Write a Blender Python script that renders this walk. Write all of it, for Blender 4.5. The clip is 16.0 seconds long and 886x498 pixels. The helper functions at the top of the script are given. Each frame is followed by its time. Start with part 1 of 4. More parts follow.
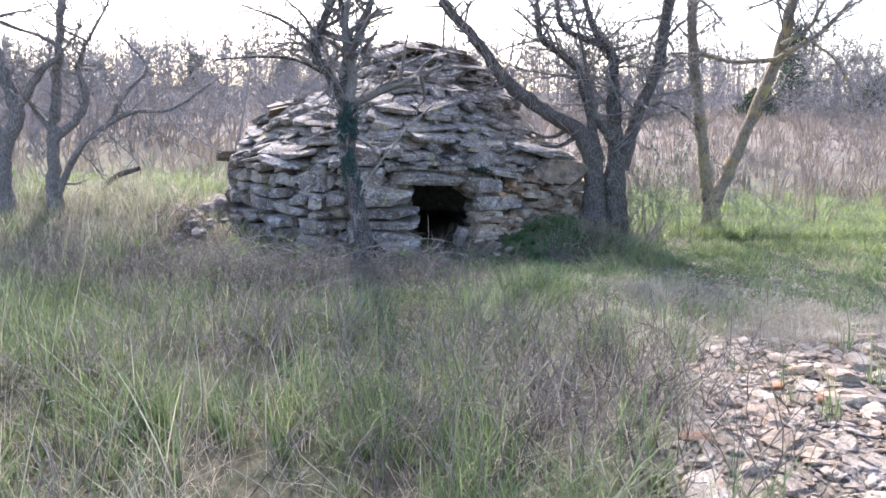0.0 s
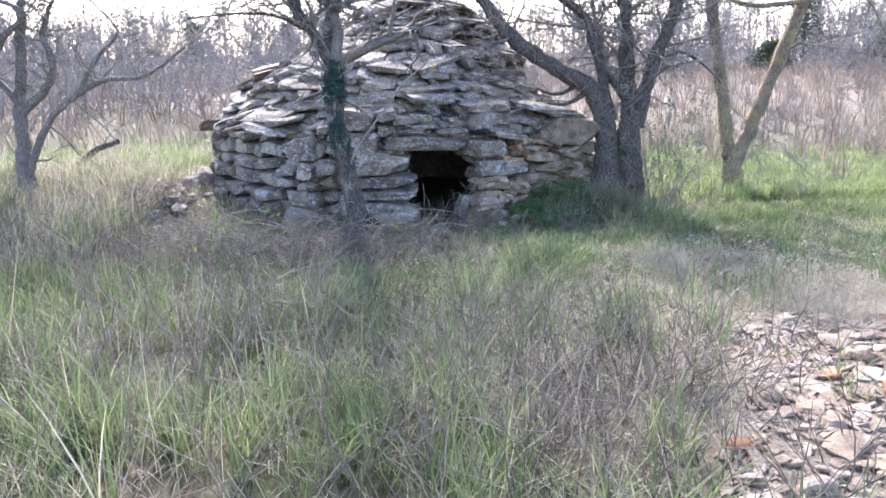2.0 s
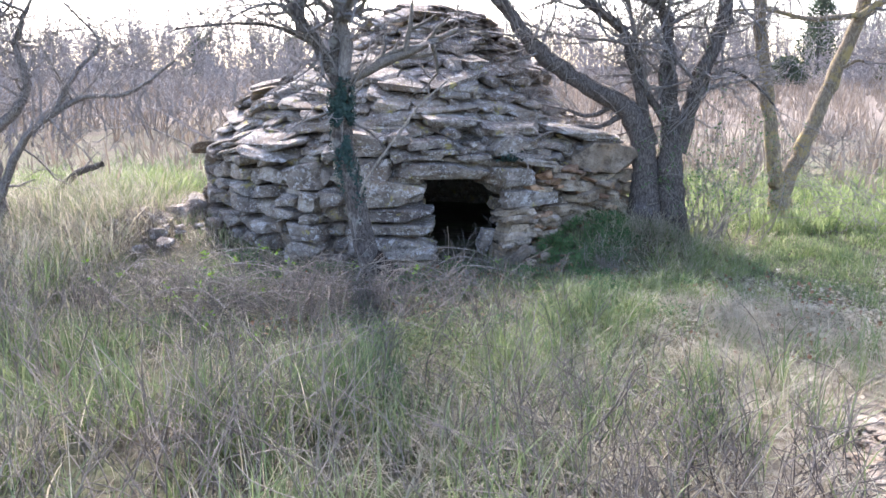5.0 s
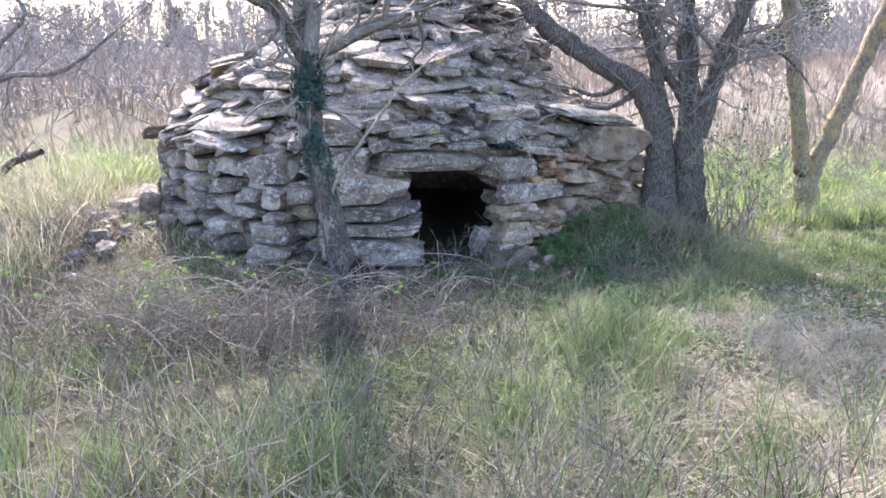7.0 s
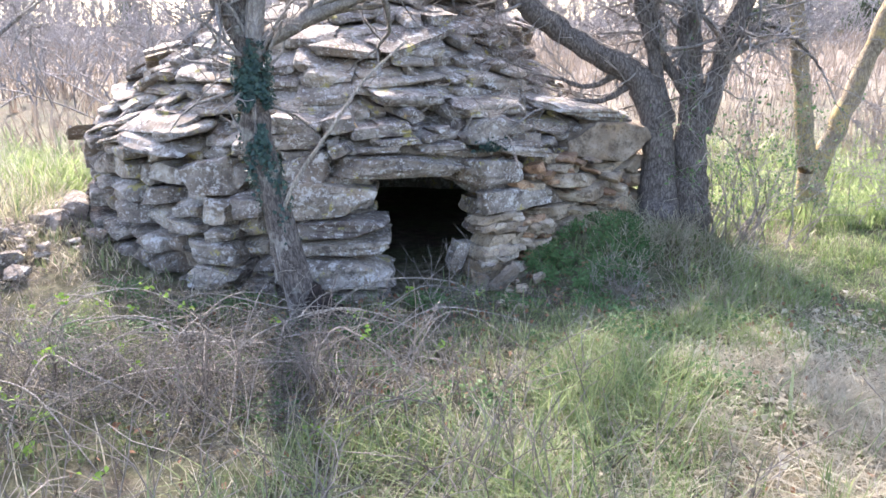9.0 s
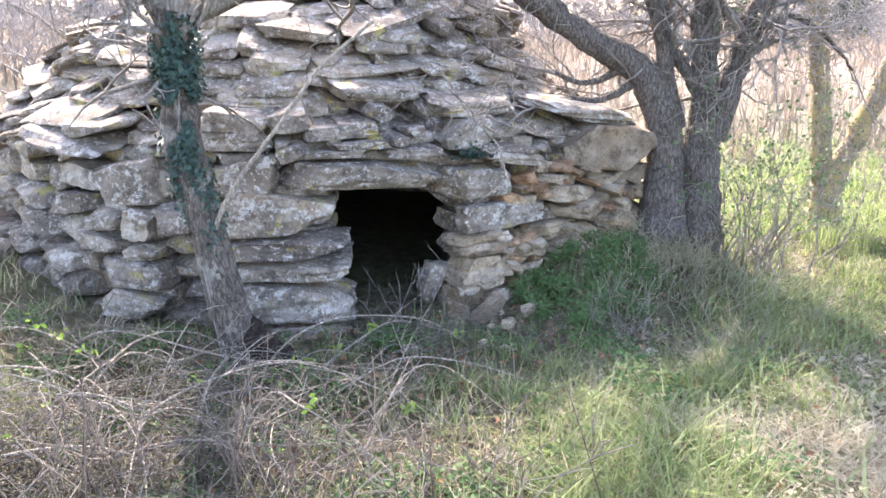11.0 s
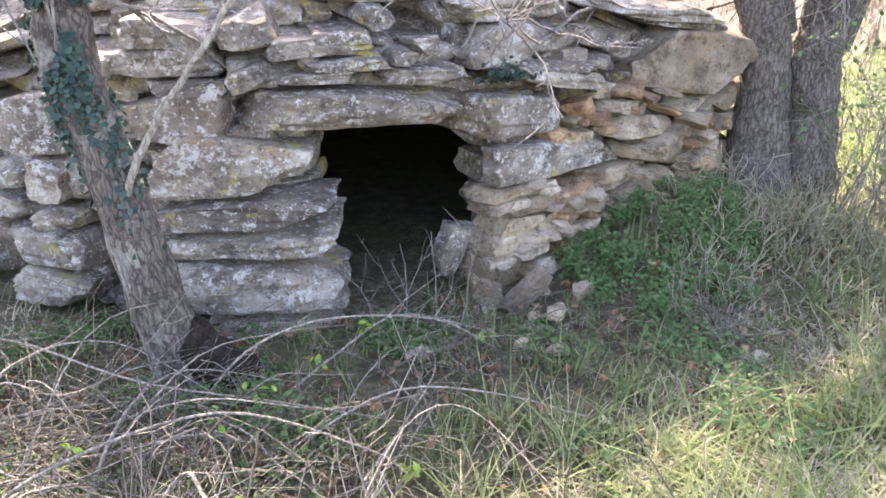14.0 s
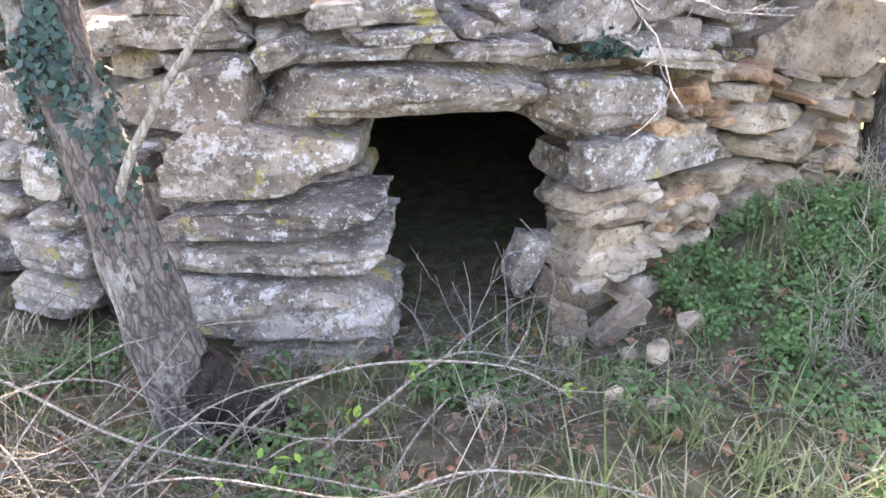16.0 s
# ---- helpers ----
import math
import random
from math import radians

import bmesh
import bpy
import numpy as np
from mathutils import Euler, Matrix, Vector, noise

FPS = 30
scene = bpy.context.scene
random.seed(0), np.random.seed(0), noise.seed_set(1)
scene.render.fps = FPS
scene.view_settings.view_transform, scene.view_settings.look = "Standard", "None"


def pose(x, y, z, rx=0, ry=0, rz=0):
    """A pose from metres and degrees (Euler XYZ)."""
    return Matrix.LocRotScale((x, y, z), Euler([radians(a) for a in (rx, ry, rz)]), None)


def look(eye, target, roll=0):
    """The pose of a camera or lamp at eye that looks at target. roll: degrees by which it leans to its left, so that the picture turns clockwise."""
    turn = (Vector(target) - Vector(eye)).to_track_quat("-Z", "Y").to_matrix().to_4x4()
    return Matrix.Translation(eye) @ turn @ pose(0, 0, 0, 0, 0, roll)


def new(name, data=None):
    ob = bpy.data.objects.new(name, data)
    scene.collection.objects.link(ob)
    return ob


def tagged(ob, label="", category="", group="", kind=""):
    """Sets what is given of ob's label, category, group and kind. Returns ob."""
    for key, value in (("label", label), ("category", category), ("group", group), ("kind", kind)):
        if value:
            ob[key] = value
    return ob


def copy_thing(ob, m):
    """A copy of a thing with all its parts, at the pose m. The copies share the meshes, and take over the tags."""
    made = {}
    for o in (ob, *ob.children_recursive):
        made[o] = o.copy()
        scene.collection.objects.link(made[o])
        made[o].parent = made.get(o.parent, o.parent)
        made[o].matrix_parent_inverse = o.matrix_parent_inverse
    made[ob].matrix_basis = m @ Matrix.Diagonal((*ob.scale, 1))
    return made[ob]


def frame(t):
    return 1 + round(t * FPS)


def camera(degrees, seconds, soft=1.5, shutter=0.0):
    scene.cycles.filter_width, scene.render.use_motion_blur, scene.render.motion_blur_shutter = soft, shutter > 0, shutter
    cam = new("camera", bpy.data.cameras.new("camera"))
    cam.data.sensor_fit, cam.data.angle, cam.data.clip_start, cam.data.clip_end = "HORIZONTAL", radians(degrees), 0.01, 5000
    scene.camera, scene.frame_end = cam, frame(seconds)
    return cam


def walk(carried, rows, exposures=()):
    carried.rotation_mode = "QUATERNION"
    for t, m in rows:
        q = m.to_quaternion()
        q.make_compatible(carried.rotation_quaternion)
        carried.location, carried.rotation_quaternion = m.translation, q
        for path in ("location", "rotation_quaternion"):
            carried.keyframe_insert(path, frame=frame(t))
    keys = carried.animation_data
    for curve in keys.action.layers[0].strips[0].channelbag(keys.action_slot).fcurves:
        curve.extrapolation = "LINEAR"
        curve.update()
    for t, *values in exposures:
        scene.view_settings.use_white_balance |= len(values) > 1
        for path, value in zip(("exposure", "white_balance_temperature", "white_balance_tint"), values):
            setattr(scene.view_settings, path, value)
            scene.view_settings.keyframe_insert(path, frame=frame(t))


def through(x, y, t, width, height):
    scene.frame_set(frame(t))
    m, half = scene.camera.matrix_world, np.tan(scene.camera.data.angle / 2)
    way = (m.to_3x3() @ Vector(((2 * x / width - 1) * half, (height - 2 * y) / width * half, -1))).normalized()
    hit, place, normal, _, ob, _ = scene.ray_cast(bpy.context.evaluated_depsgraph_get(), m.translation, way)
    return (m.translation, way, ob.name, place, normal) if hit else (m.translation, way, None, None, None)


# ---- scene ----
cam = camera(61.5, 16.0, soft=1.6)
METRES, EYE, TILT, LEAN, TURN = 6.3, 1.5, -10.5, -0.6, 0.0
ROWS = [
    (0.0, 0.0, 0.0, 0.0, -0.0, 0.0, -0.0),
    (0.5, 0.0123, 0.0136, 0.0025, 0.48, -2.24, 1.4),
    (1.0, 0.0088, 0.0404, 0.0057, -0.16, -2.16, 0.87),
    (1.5, 0.004, 0.0667, 0.0065, -0.22, -2.04, 1.49),
    (2.0, 0.0126, 0.1008, 0.007, 0.65, -2.61, 1.63),
    (2.5, 0.0265, 0.1328, 0.0169, 3.27, -1.31, 1.15),
    (3.0, 0.0338, 0.1427, 0.0279, 5.17, 0.7, 1.45),
    (3.5, 0.0156, 0.1678, 0.0283, 5.15, 0.94, -0.04),
    (4.0, -0.0068, 0.2002, 0.034, 2.22, 0.29, 1.08),
    (4.5, -0.0118, 0.2205, 0.0371, 1.23, -0.71, 1.3),
    (7.0, -0.0158, 0.3939, 0.0753, -0.15, -3.69, 1.63),
    (7.5, -0.0019, 0.4297, 0.0806, 0.71, -3.97, 1.78),
    (8.0, 0.0031, 0.4529, 0.0867, 2.07, -4.69, 1.33),
    (8.5, -0.0089, 0.4844, 0.0911, 1.32, -4.9, 0.97),
    (9.0, -0.0206, 0.5234, 0.1037, -2.69, -4.95, 2.34),
    (11.5, -0.0084, 0.6906, 0.1223, -4.88, -6.33, 1.11),
    (12.0, 0.0051, 0.7221, 0.1215, -3.85, -7.57, -0.07),
    (12.5, 0.02, 0.7532, 0.1274, -1.33, -9.92, -0.08),
    (13.0, 0.0168, 0.7846, 0.1262, -0.84, -11.58, 0.98),
    (13.5, 0.0068, 0.8211, 0.1256, -1.75, -11.21, 1.34),
    (14.0, 0.008, 0.8442, 0.1315, -2.43, -11.87, 2.01),
    (14.5, 0.014, 0.866, 0.1298, 0.28, -11.06, 0.93),
    (15.0, 0.0059, 0.9006, 0.1298, 0.19, -10.94, 1.3),
    (15.5, 0.0009, 0.9152, 0.1324, 1.22, -12.17, 0.12),
    (16.0, 0.0019, 0.939, 0.1322, 2.04, -13.32, 1.37),
]
EXPOSURES = [(0.0, 2.12, 6200, 18), (1.5, 2.22, 6200, 18), (2.5, 2.5, 6150, 18), (3.5, 2.44, 6150, 18), (4.5, 2.34, 6300, 18), (7.0, 2.6, 6450, 19), (9.0, 2.84, 6750, 18), (11.5, 3.2, 7350, 19), (12.5, 3.16, 7450, 20), (14.0, 3.36, 7800, 21), (16.0, 3.8, 8150, 23)]
walk(cam, [(t, pose(0, 0, EYE, TILT, LEAN, TURN) @ pose(METRES * x, METRES * y, METRES * z, 90 + pitch, roll, yaw)) for t, x, y, z, yaw, pitch, roll in ROWS], EXPOSURES)

# ---- world, sun, exposure ----
SUN_ELEV, SUN_AZ = 42.0, -13.0          # degrees; azimuth from +y towards +x
world = bpy.data.worlds.new("world")
scene.world = world
world.use_nodes = True
wn = world.node_tree.nodes
sky = wn.new("ShaderNodeTexSky")
sky.sky_type, sky.sun_disc = "NISHITA", False
sky.sun_elevation, sky.sun_rotation = radians(SUN_ELEV), radians(SUN_AZ)
sky.air_density, sky.dust_density, sky.ozone_density = 1.0, 2.3, 1.0
wn["Background"].inputs["Strength"].default_value = 0.15
world.node_tree.links.new(sky.outputs["Color"], wn["Background"].inputs["Color"])
lamp = bpy.data.lights.new("sun", "SUN")
lamp.energy, lamp.angle, lamp.color = 2.45, radians(0.6), (1.0, 0.95, 0.87)
sun = new("sun", lamp)
sd = Vector((math.sin(radians(SUN_AZ)) * math.cos(radians(SUN_ELEV)), math.cos(radians(SUN_AZ)) * math.cos(radians(SUN_ELEV)), math.sin(radians(SUN_ELEV))))
sun.matrix_basis = look(sd * 30, (0, 0, 0))


# ---- building helpers ----
def world_of(o):
    if o is None:
        return Matrix.Identity(4)
    return world_of(o.parent) @ o.matrix_parent_inverse @ o.matrix_basis if o.parent else o.matrix_basis.copy()


def thing(name, at, label, category, group="", kind=""):
    ob = new(name)
    ob.matrix_basis = Matrix.Translation(at)
    return tagged(ob, label, category, group, kind)


def put(name, mesh, material, parent, m=None, label="", kind=""):
    """One mesh object at the world pose m, under parent."""
    if material and not mesh.materials:
        mesh.materials.append(material)
    ob = new(name, mesh)
    if parent:
        ob.parent = parent
        ob.matrix_parent_inverse = world_of(parent).inverted()
    ob.matrix_basis = m if m is not None else Matrix.Identity(4)
    return tagged(ob, label, kind=kind)


def mesh_of(name, verts, faces, smooth=True):
    me = bpy.data.meshes.new(name)
    me.from_pydata([tuple(v) for v in verts], [], [tuple(f) for f in faces])
    if smooth:
        me.polygons.foreach_set("use_smooth", [True] * len(me.polygons))
    me.update()
    return me


def quads(name, v, f, smooth=False):
    """A mesh from a vertex array and an array of quads."""
    v, f = np.asarray(v, np.float32), np.asarray(f, np.int32)
    me = bpy.data.meshes.new(name)
    me.vertices.add(len(v))
    me.vertices.foreach_set("co", v.ravel())
    me.loops.add(f.size)
    me.loops.foreach_set("vertex_index", f.ravel())
    me.polygons.add(len(f))
    me.polygons.foreach_set("loop_start", np.arange(0, f.size, f.shape[1], dtype=np.int32))
    me.polygons.foreach_set("use_smooth", np.full(len(f), smooth))
    me.update(calc_edges=True)
    return me


class Tubes:
    """Collects tapering tubes along polylines."""

    def __init__(self):
        self.v, self.f = [], []

    def add(self, pts, rads, sides=3):
        pts = [Vector(p) for p in pts]
        base = len(self.v)
        for i, p in enumerate(pts):
            d = (pts[min(i + 1, len(pts) - 1)] - pts[max(i - 1, 0)])
            d = d.normalized() if d.length > 1e-6 else Vector((0, 0, 1))
            a = d.cross(Vector((0.31, 0.95, 0.1))).normalized()
            b = d.cross(a)
            for k in range(sides):
                w = 2 * math.pi * k / sides
                self.v.append(p + (a * math.cos(w) + b * math.sin(w)) * rads[i])
        for i in range(len(pts) - 1):
            for k in range(sides):
                k2 = (k + 1) % sides
                self.f.append((base + i * sides + k, base + i * sides + k2, base + (i + 1) * sides + k2, base + (i + 1) * sides + k))

    def mesh(self, name):
        return quads(name, [tuple(p) for p in self.v], self.f, True)


def smooth_line(pts, n=6):
    """Catmull-Rom through the points."""
    p = [Vector(q) for q in pts]
    p = [p[0] * 2 - p[1]] + p + [p[-1] * 2 - p[-2]]
    out = []
    for i in range(1, len(p) - 2):
        for k in range(n):
            t = k / n
            out.append(0.5 * (2 * p[i] + (p[i + 1] - p[i - 1]) * t + (2 * p[i - 1] - 5 * p[i] + 4 * p[i + 1] - p[i + 2]) * t * t
                              + (3 * p[i] - p[i - 1] - 3 * p[i + 1] + p[i + 2]) * t ** 3))
    out.append(p[-2])
    return out


def sstep(a, b, x):
    t = min(1.0, max(0.0, (x - a) / (b - a)))
    return t * t * (3 - 2 * t)


def bell(x, y, cx, cy, sx, sy):
    return math.exp(-((x - cx) / sx) ** 2 - ((y - cy) / sy) ** 2)


HUT = (-0.65, 10.45)


def ground(x, y):
    """The height of the ground."""
    z = -0.1
    z += 0.42 * sstep(-1.6, -4.2, x) * sstep(6.3, 10.5, y)
    z += 0.18 * bell(x, y, 3.1, 3.8, 1.3, 1.7)
    z += 0.2 * bell(x, y, 1.7, 8.8, 0.6, 0.55) + 0.21 * bell(x, y, 1.2, 8.6, 0.42, 0.36)
    z += 0.2 * bell(x, y, -2.9, 8.7, 0.8, 0.8)
    z += 0.05 * max(0.0, min(y, 95) - 14.0) * sstep(13, 20, y)
    z += 0.05 * noise.noise((x * 0.7, y * 0.7, 3.1)) + 0.02 * noise.noise((x * 2.6, y * 2.6, 8.0))
    return z


# ---- materials ----
def nodes_of(name, rough=0.9):
    m = bpy.data.materials.new(name)
    m.use_nodes = True
    nt = m.node_tree
    b = nt.nodes["Principled BSDF"]
    b.inputs["Roughness"].default_value = rough
    b.inputs["Specular IOR Level"].default_value = 0.25
    return m, nt, b


def ramp(nt, src, stops):
    r = nt.nodes.new("ShaderNodeValToRGB")
    el = r.color_ramp.elements
    while len(el) < len(stops):
        el.new(0.5)
    for e, (p, c) in zip(el, stops):
        e.position, e.color = p, (*c, 1)
    nt.links.new(src, r.inputs[0])
    return r.outputs[0]


def tex(nt, vec, scale, detail=5.0, rough=0.6, kind="ShaderNodeTexNoise"):
    n = nt.nodes.new(kind)
    n.inputs["Scale"].default_value = scale
    if kind == "ShaderNodeTexNoise":
        n.inputs["Detail"].default_value, n.inputs["Roughness"].default_value = detail, rough
    nt.links.new(vec, n.inputs["Vector"])
    return n.outputs[0]


def mix(nt, fac, a, b, mode="MIX"):
    n = nt.nodes.new("ShaderNodeMix")
    n.data_type, n.blend_type = "RGBA", mode
    for sock, val in ((n.inputs[0], fac), (n.inputs[6], a), (n.inputs[7], b)):
        if isinstance(val, (int, float)):
            sock.default_value = val
        elif isinstance(val, tuple):
            sock.default_value = (*val, 1)
        else:
            nt.links.new(val, sock)
    return n.outputs[2]


def bump(nt, b, src, strength, distance):
    n = nt.nodes.new("ShaderNodeBump")
    n.inputs["Strength"].default_value, n.inputs["Distance"].default_value = strength, distance
    nt.links.new(src, n.inputs["Height"])
    nt.links.new(n.outputs[0], b.inputs["Normal"])


def position(nt):
    return nt.nodes.new("ShaderNodeNewGeometry").outputs["Position"]


def stone_material(name, dark, mid, light, lichen=True, islands=False):
    m, nt, b = nodes_of(name, 0.92)
    pos = position(nt)
    if islands:
        rnd = nt.nodes.new("ShaderNodeNewGeometry").outputs["Random Per Island"]
    else:
        rnd = nt.nodes.new("ShaderNodeObjectInfo").outputs["Random"]
    def shifted(x, y, z):
        n2 = nt.nodes.new("ShaderNodeVectorMath")
        n2.operation = "ADD"
        n2.inputs[1].default_value = (x, y, z)
        nt.links.new(pos, n2.inputs[0])
        return n2.outputs[0]

    def grey(a, b, k):
        return [(a, (0, 0, 0)), (b, (k, k, k))]

    c = ramp(nt, tex(nt, pos, 5.0, 10, 0.72), [(0.34, dark), (0.5, mid), (0.64, light)])
    tone = ramp(nt, rnd, [(0.0, (0.58, 0.55, 0.56)), (0.35, (0.85, 0.81, 0.78)), (0.7, (1.0, 0.98, 0.97)), (1.0, (1.22, 1.16, 1.06))])
    c = mix(nt, 0.9, c, tone, "MULTIPLY")
    # brown stains, dark crusts, fine pits
    c = mix(nt, ramp(nt, tex(nt, shifted(4, 1, 7), 2.4, 8, 0.7), grey(0.5, 0.62, 0.55)), c, tuple(k * f for k, f in zip(mid, (0.95, 0.76, 0.58))))
    c = mix(nt, ramp(nt, tex(nt, shifted(8, 3, 2), 8.0, 10, 0.78), grey(0.53, 0.62, 0.75)), c, tuple(k * 0.5 for k in dark))
    c = mix(nt, ramp(nt, tex(nt, pos, 60.0, 4, 0.7), grey(0.56, 0.66, 0.8)), c, tuple(k * 0.45 for k in dark))
    if lichen:
        c = mix(nt, ramp(nt, tex(nt, shifted(3, 9, 1), 11.0, 10, 0.8), grey(0.545, 0.585, 0.82)), c, (0.5, 0.48, 0.466))
        c = mix(nt, ramp(nt, tex(nt, shifted(6, 2, 5), 38.0, 4, 0.7), grey(0.58, 0.63, 0.7)), c, (0.58, 0.56, 0.545))
        c = mix(nt, ramp(nt, tex(nt, shifted(7.3, 2.1, 4.4), 5.5, 9, 0.75), grey(0.585, 0.625, 0.8)), c, (0.36, 0.31, 0.1))
        c = mix(nt, ramp(nt, tex(nt, shifted(1.3, 6.1, 9.4), 9.0, 5, 0.7), grey(0.68, 0.71, 0.8)), c, (0.5, 0.27, 0.06))
    nt.links.new(c, b.inputs["Base Color"])
    h = mix(nt, 0.3, tex(nt, pos, 16.0, 10, 0.76), tex(nt, pos, 75.0, 4, 0.7))
    bump(nt, b, h, 0.9, 0.03)
    return m


def leaf_material(name, stops, through=0.45, rough=0.6):
    """Thin leaves and blades: diffuse and letting light through, varied blade by blade."""
    m, nt, b = nodes_of(name, rough)
    rnd = nt.nodes.new("ShaderNodeNewGeometry").outputs["Random Per Island"]
    c = ramp(nt, rnd, stops)
    c = mix(nt, ramp(nt, tex(nt, position(nt), 1.6, 3), [(0.35, (0, 0, 0)), (0.7, (0.5, 0.5, 0.5))]), c, stops[-1][1])
    nt.links.new(c, b.inputs["Base Color"])
    t = nt.nodes.new("ShaderNodeBsdfTranslucent")
    nt.links.new(c, t.inputs["Color"])
    x = nt.nodes.new("ShaderNodeMixShader")
    x.inputs[0].default_value = through
    nt.links.new(b.outputs[0], x.inputs[1])
    nt.links.new(t.outputs[0], x.inputs[2])
    nt.links.new(x.outputs[0], nt.nodes["Material Output"].inputs["Surface"])
    return m


def bark_material(name, dark, light, moss=None, moss_at=0.6):
    m, nt, b = nodes_of(name, 0.95)
    pos = position(nt)
    mp = nt.nodes.new("ShaderNodeMapping")
    mp.inputs["Scale"].default_value = (1, 1, 0.28)
    nt.links.new(pos, mp.inputs["Vector"])
    fine = tex(nt, mp.outputs[0], 55.0, 6, 0.7)
    mp2 = nt.nodes.new("ShaderNodeMapping")
    mp2.inputs["Scale"].default_value = (1, 1, 0.35)
    nt.links.new(pos, mp2.inputs["Vector"])
    plates = tex(nt, mp2.outputs[0], 60.0, 4, 0.6)
    fine = mix(nt, 0.18, fine, ramp(nt, plates, [(0.4, (0, 0, 0)), (0.58, (1, 1, 1))]))
    crack = nt.nodes.new("ShaderNodeTexVoronoi")
    crack.feature = "DISTANCE_TO_EDGE"
    crack.inputs["Scale"].default_value = 46.0
    warp = nt.nodes.new("ShaderNodeVectorMath")
    warp.operation = "MULTIPLY_ADD"
    warp.inputs[1].default_value = (0.03, 0.03, 0.03)
    wob = nt.nodes.new("ShaderNodeTexNoise")
    wob.inputs["Scale"].default_value = 28.0
    nt.links.new(pos, wob.inputs["Vector"])
    nt.links.new(wob.outputs["Color"], warp.inputs[0])
    nt.links.new(mp.outputs[0], warp.inputs[2])
    nt.links.new(warp.outputs[0], crack.inputs["Vector"])
    plate = ramp(nt, crack.outputs["Distance"], [(0.0, (0, 0, 0)), (0.16, (1, 1, 1))])
    fine = mix(nt, 0.5, fine, plate, "MULTIPLY")
    c = ramp(nt, fine, [(0.24, dark), (0.78, light)])
    c = mix(nt, 0.5, c, ramp(nt, tex(nt, pos, 6.0, 4), [(0.3, (0.55, 0.55, 0.55)), (0.7, (1.2, 1.2, 1.2))]), "MULTIPLY")
    if moss:
        c = mix(nt, ramp(nt, tex(nt, pos, 5.0, 5, 0.7), [(moss_at - 0.06, (0, 0, 0)), (moss_at + 0.06, (0.85, 0.85, 0.85))]), c, moss)
    nt.links.new(c, b.inputs["Base Color"])
    bump(nt, b, fine, 0.9, 0.02)
    return m


STONE = stone_material("weathered_limestone", (0.105, 0.09, 0.083), (0.25, 0.222, 0.2), (0.41, 0.378, 0.348))
STONE_REST = stone_material("weathered_limestone_rest", (0.105, 0.09, 0.083), (0.25, 0.222, 0.2), (0.41, 0.378, 0.348), islands=True)
FRESH = stone_material("broken_limestone", (0.15, 0.115, 0.085), (0.33, 0.275, 0.215), (0.5, 0.44, 0.36), lichen=False)
RUSTY = stone_material("iron_stained_limestone", (0.15, 0.08, 0.05), (0.33, 0.215, 0.14), (0.48, 0.37, 0.27), lichen=False)
RUBBLE = stone_material("pale_rubble", (0.24, 0.19, 0.147), (0.43, 0.37, 0.305), (0.59, 0.54, 0.475), lichen=False)
RUBBLE_REST = stone_material("pale_gravel", (0.22, 0.172, 0.132), (0.38, 0.322, 0.268), (0.55, 0.5, 0.44), lichen=False, islands=True)
EARTH_STONE = stone_material("rust_stone", (0.2, 0.1, 0.06), (0.36, 0.2, 0.13), (0.46, 0.33, 0.24), lichen=False)
BARK_DARK = bark_material("dark_rough_bark", (0.062, 0.052, 0.048), (0.26, 0.23, 0.215))
BARK_PATCHED = bark_material("lichen_patched_bark", (0.055, 0.045, 0.042), (0.24, 0.21, 0.19), (0.32, 0.31, 0.285), 0.6)
# near-black bark for the trunk's foot, far darker than BARK_PATCHED
BARK_BASE = bark_material("dark_foot_bark", (0.018, 0.013, 0.012), (0.06, 0.045, 0.04))
BARK_LICHEN = bark_material("lichen_bark", (0.17, 0.135, 0.1), (0.46, 0.39, 0.29), (0.42, 0.33, 0.15), 0.56)
BARK_GREY = bark_material("grey_bark", (0.13, 0.112, 0.108), (0.38, 0.35, 0.33))
TWIG = bark_material("twig_bark", (0.19, 0.17, 0.16), (0.4, 0.37, 0.35))
# bare grey twigs, kept pale and low in contrast to imitate distance haze
SCRUB = bark_material("hazed_scrub", (0.25, 0.228, 0.225), (0.38, 0.35, 0.345))
DEAD = bark_material("dead_twig", (0.08, 0.072, 0.06), (0.32, 0.295, 0.25))
CANE = bark_material("dry_cane", (0.2, 0.175, 0.15), (0.5, 0.455, 0.4))
GREEN = leaf_material("green_grass", [(0.0, (0.068, 0.115, 0.04)), (0.5, (0.135, 0.195, 0.078)), (1.0, (0.26, 0.29, 0.15))], 0.38)
# fresh green, made paler than GREEN to stand in for sunlight on it
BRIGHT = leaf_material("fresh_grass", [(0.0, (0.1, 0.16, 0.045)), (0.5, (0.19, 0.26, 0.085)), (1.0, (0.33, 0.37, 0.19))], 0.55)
STRAW = leaf_material("dry_grass", [(0.0, (0.2, 0.165, 0.11)), (0.5, (0.34, 0.3, 0.22)), (1.0, (0.5, 0.46, 0.36))], 0.4)
WEED = leaf_material("dead_weed", [(0.0, (0.066, 0.052, 0.048)), (0.5, (0.138, 0.114, 0.104)), (1.0, (0.28, 0.25, 0.22))], 0.18)
FIELD = leaf_material("dry_field_grass", [(0.0, (0.135, 0.105, 0.085)), (0.5, (0.205, 0.163, 0.132)), (1.0, (0.29, 0.242, 0.195))], 0.28)
HERB = leaf_material("low_herbs", [(0.0, (0.035, 0.085, 0.03)), (0.5, (0.065, 0.14, 0.048)), (1.0, (0.12, 0.2, 0.08))], 0.3)
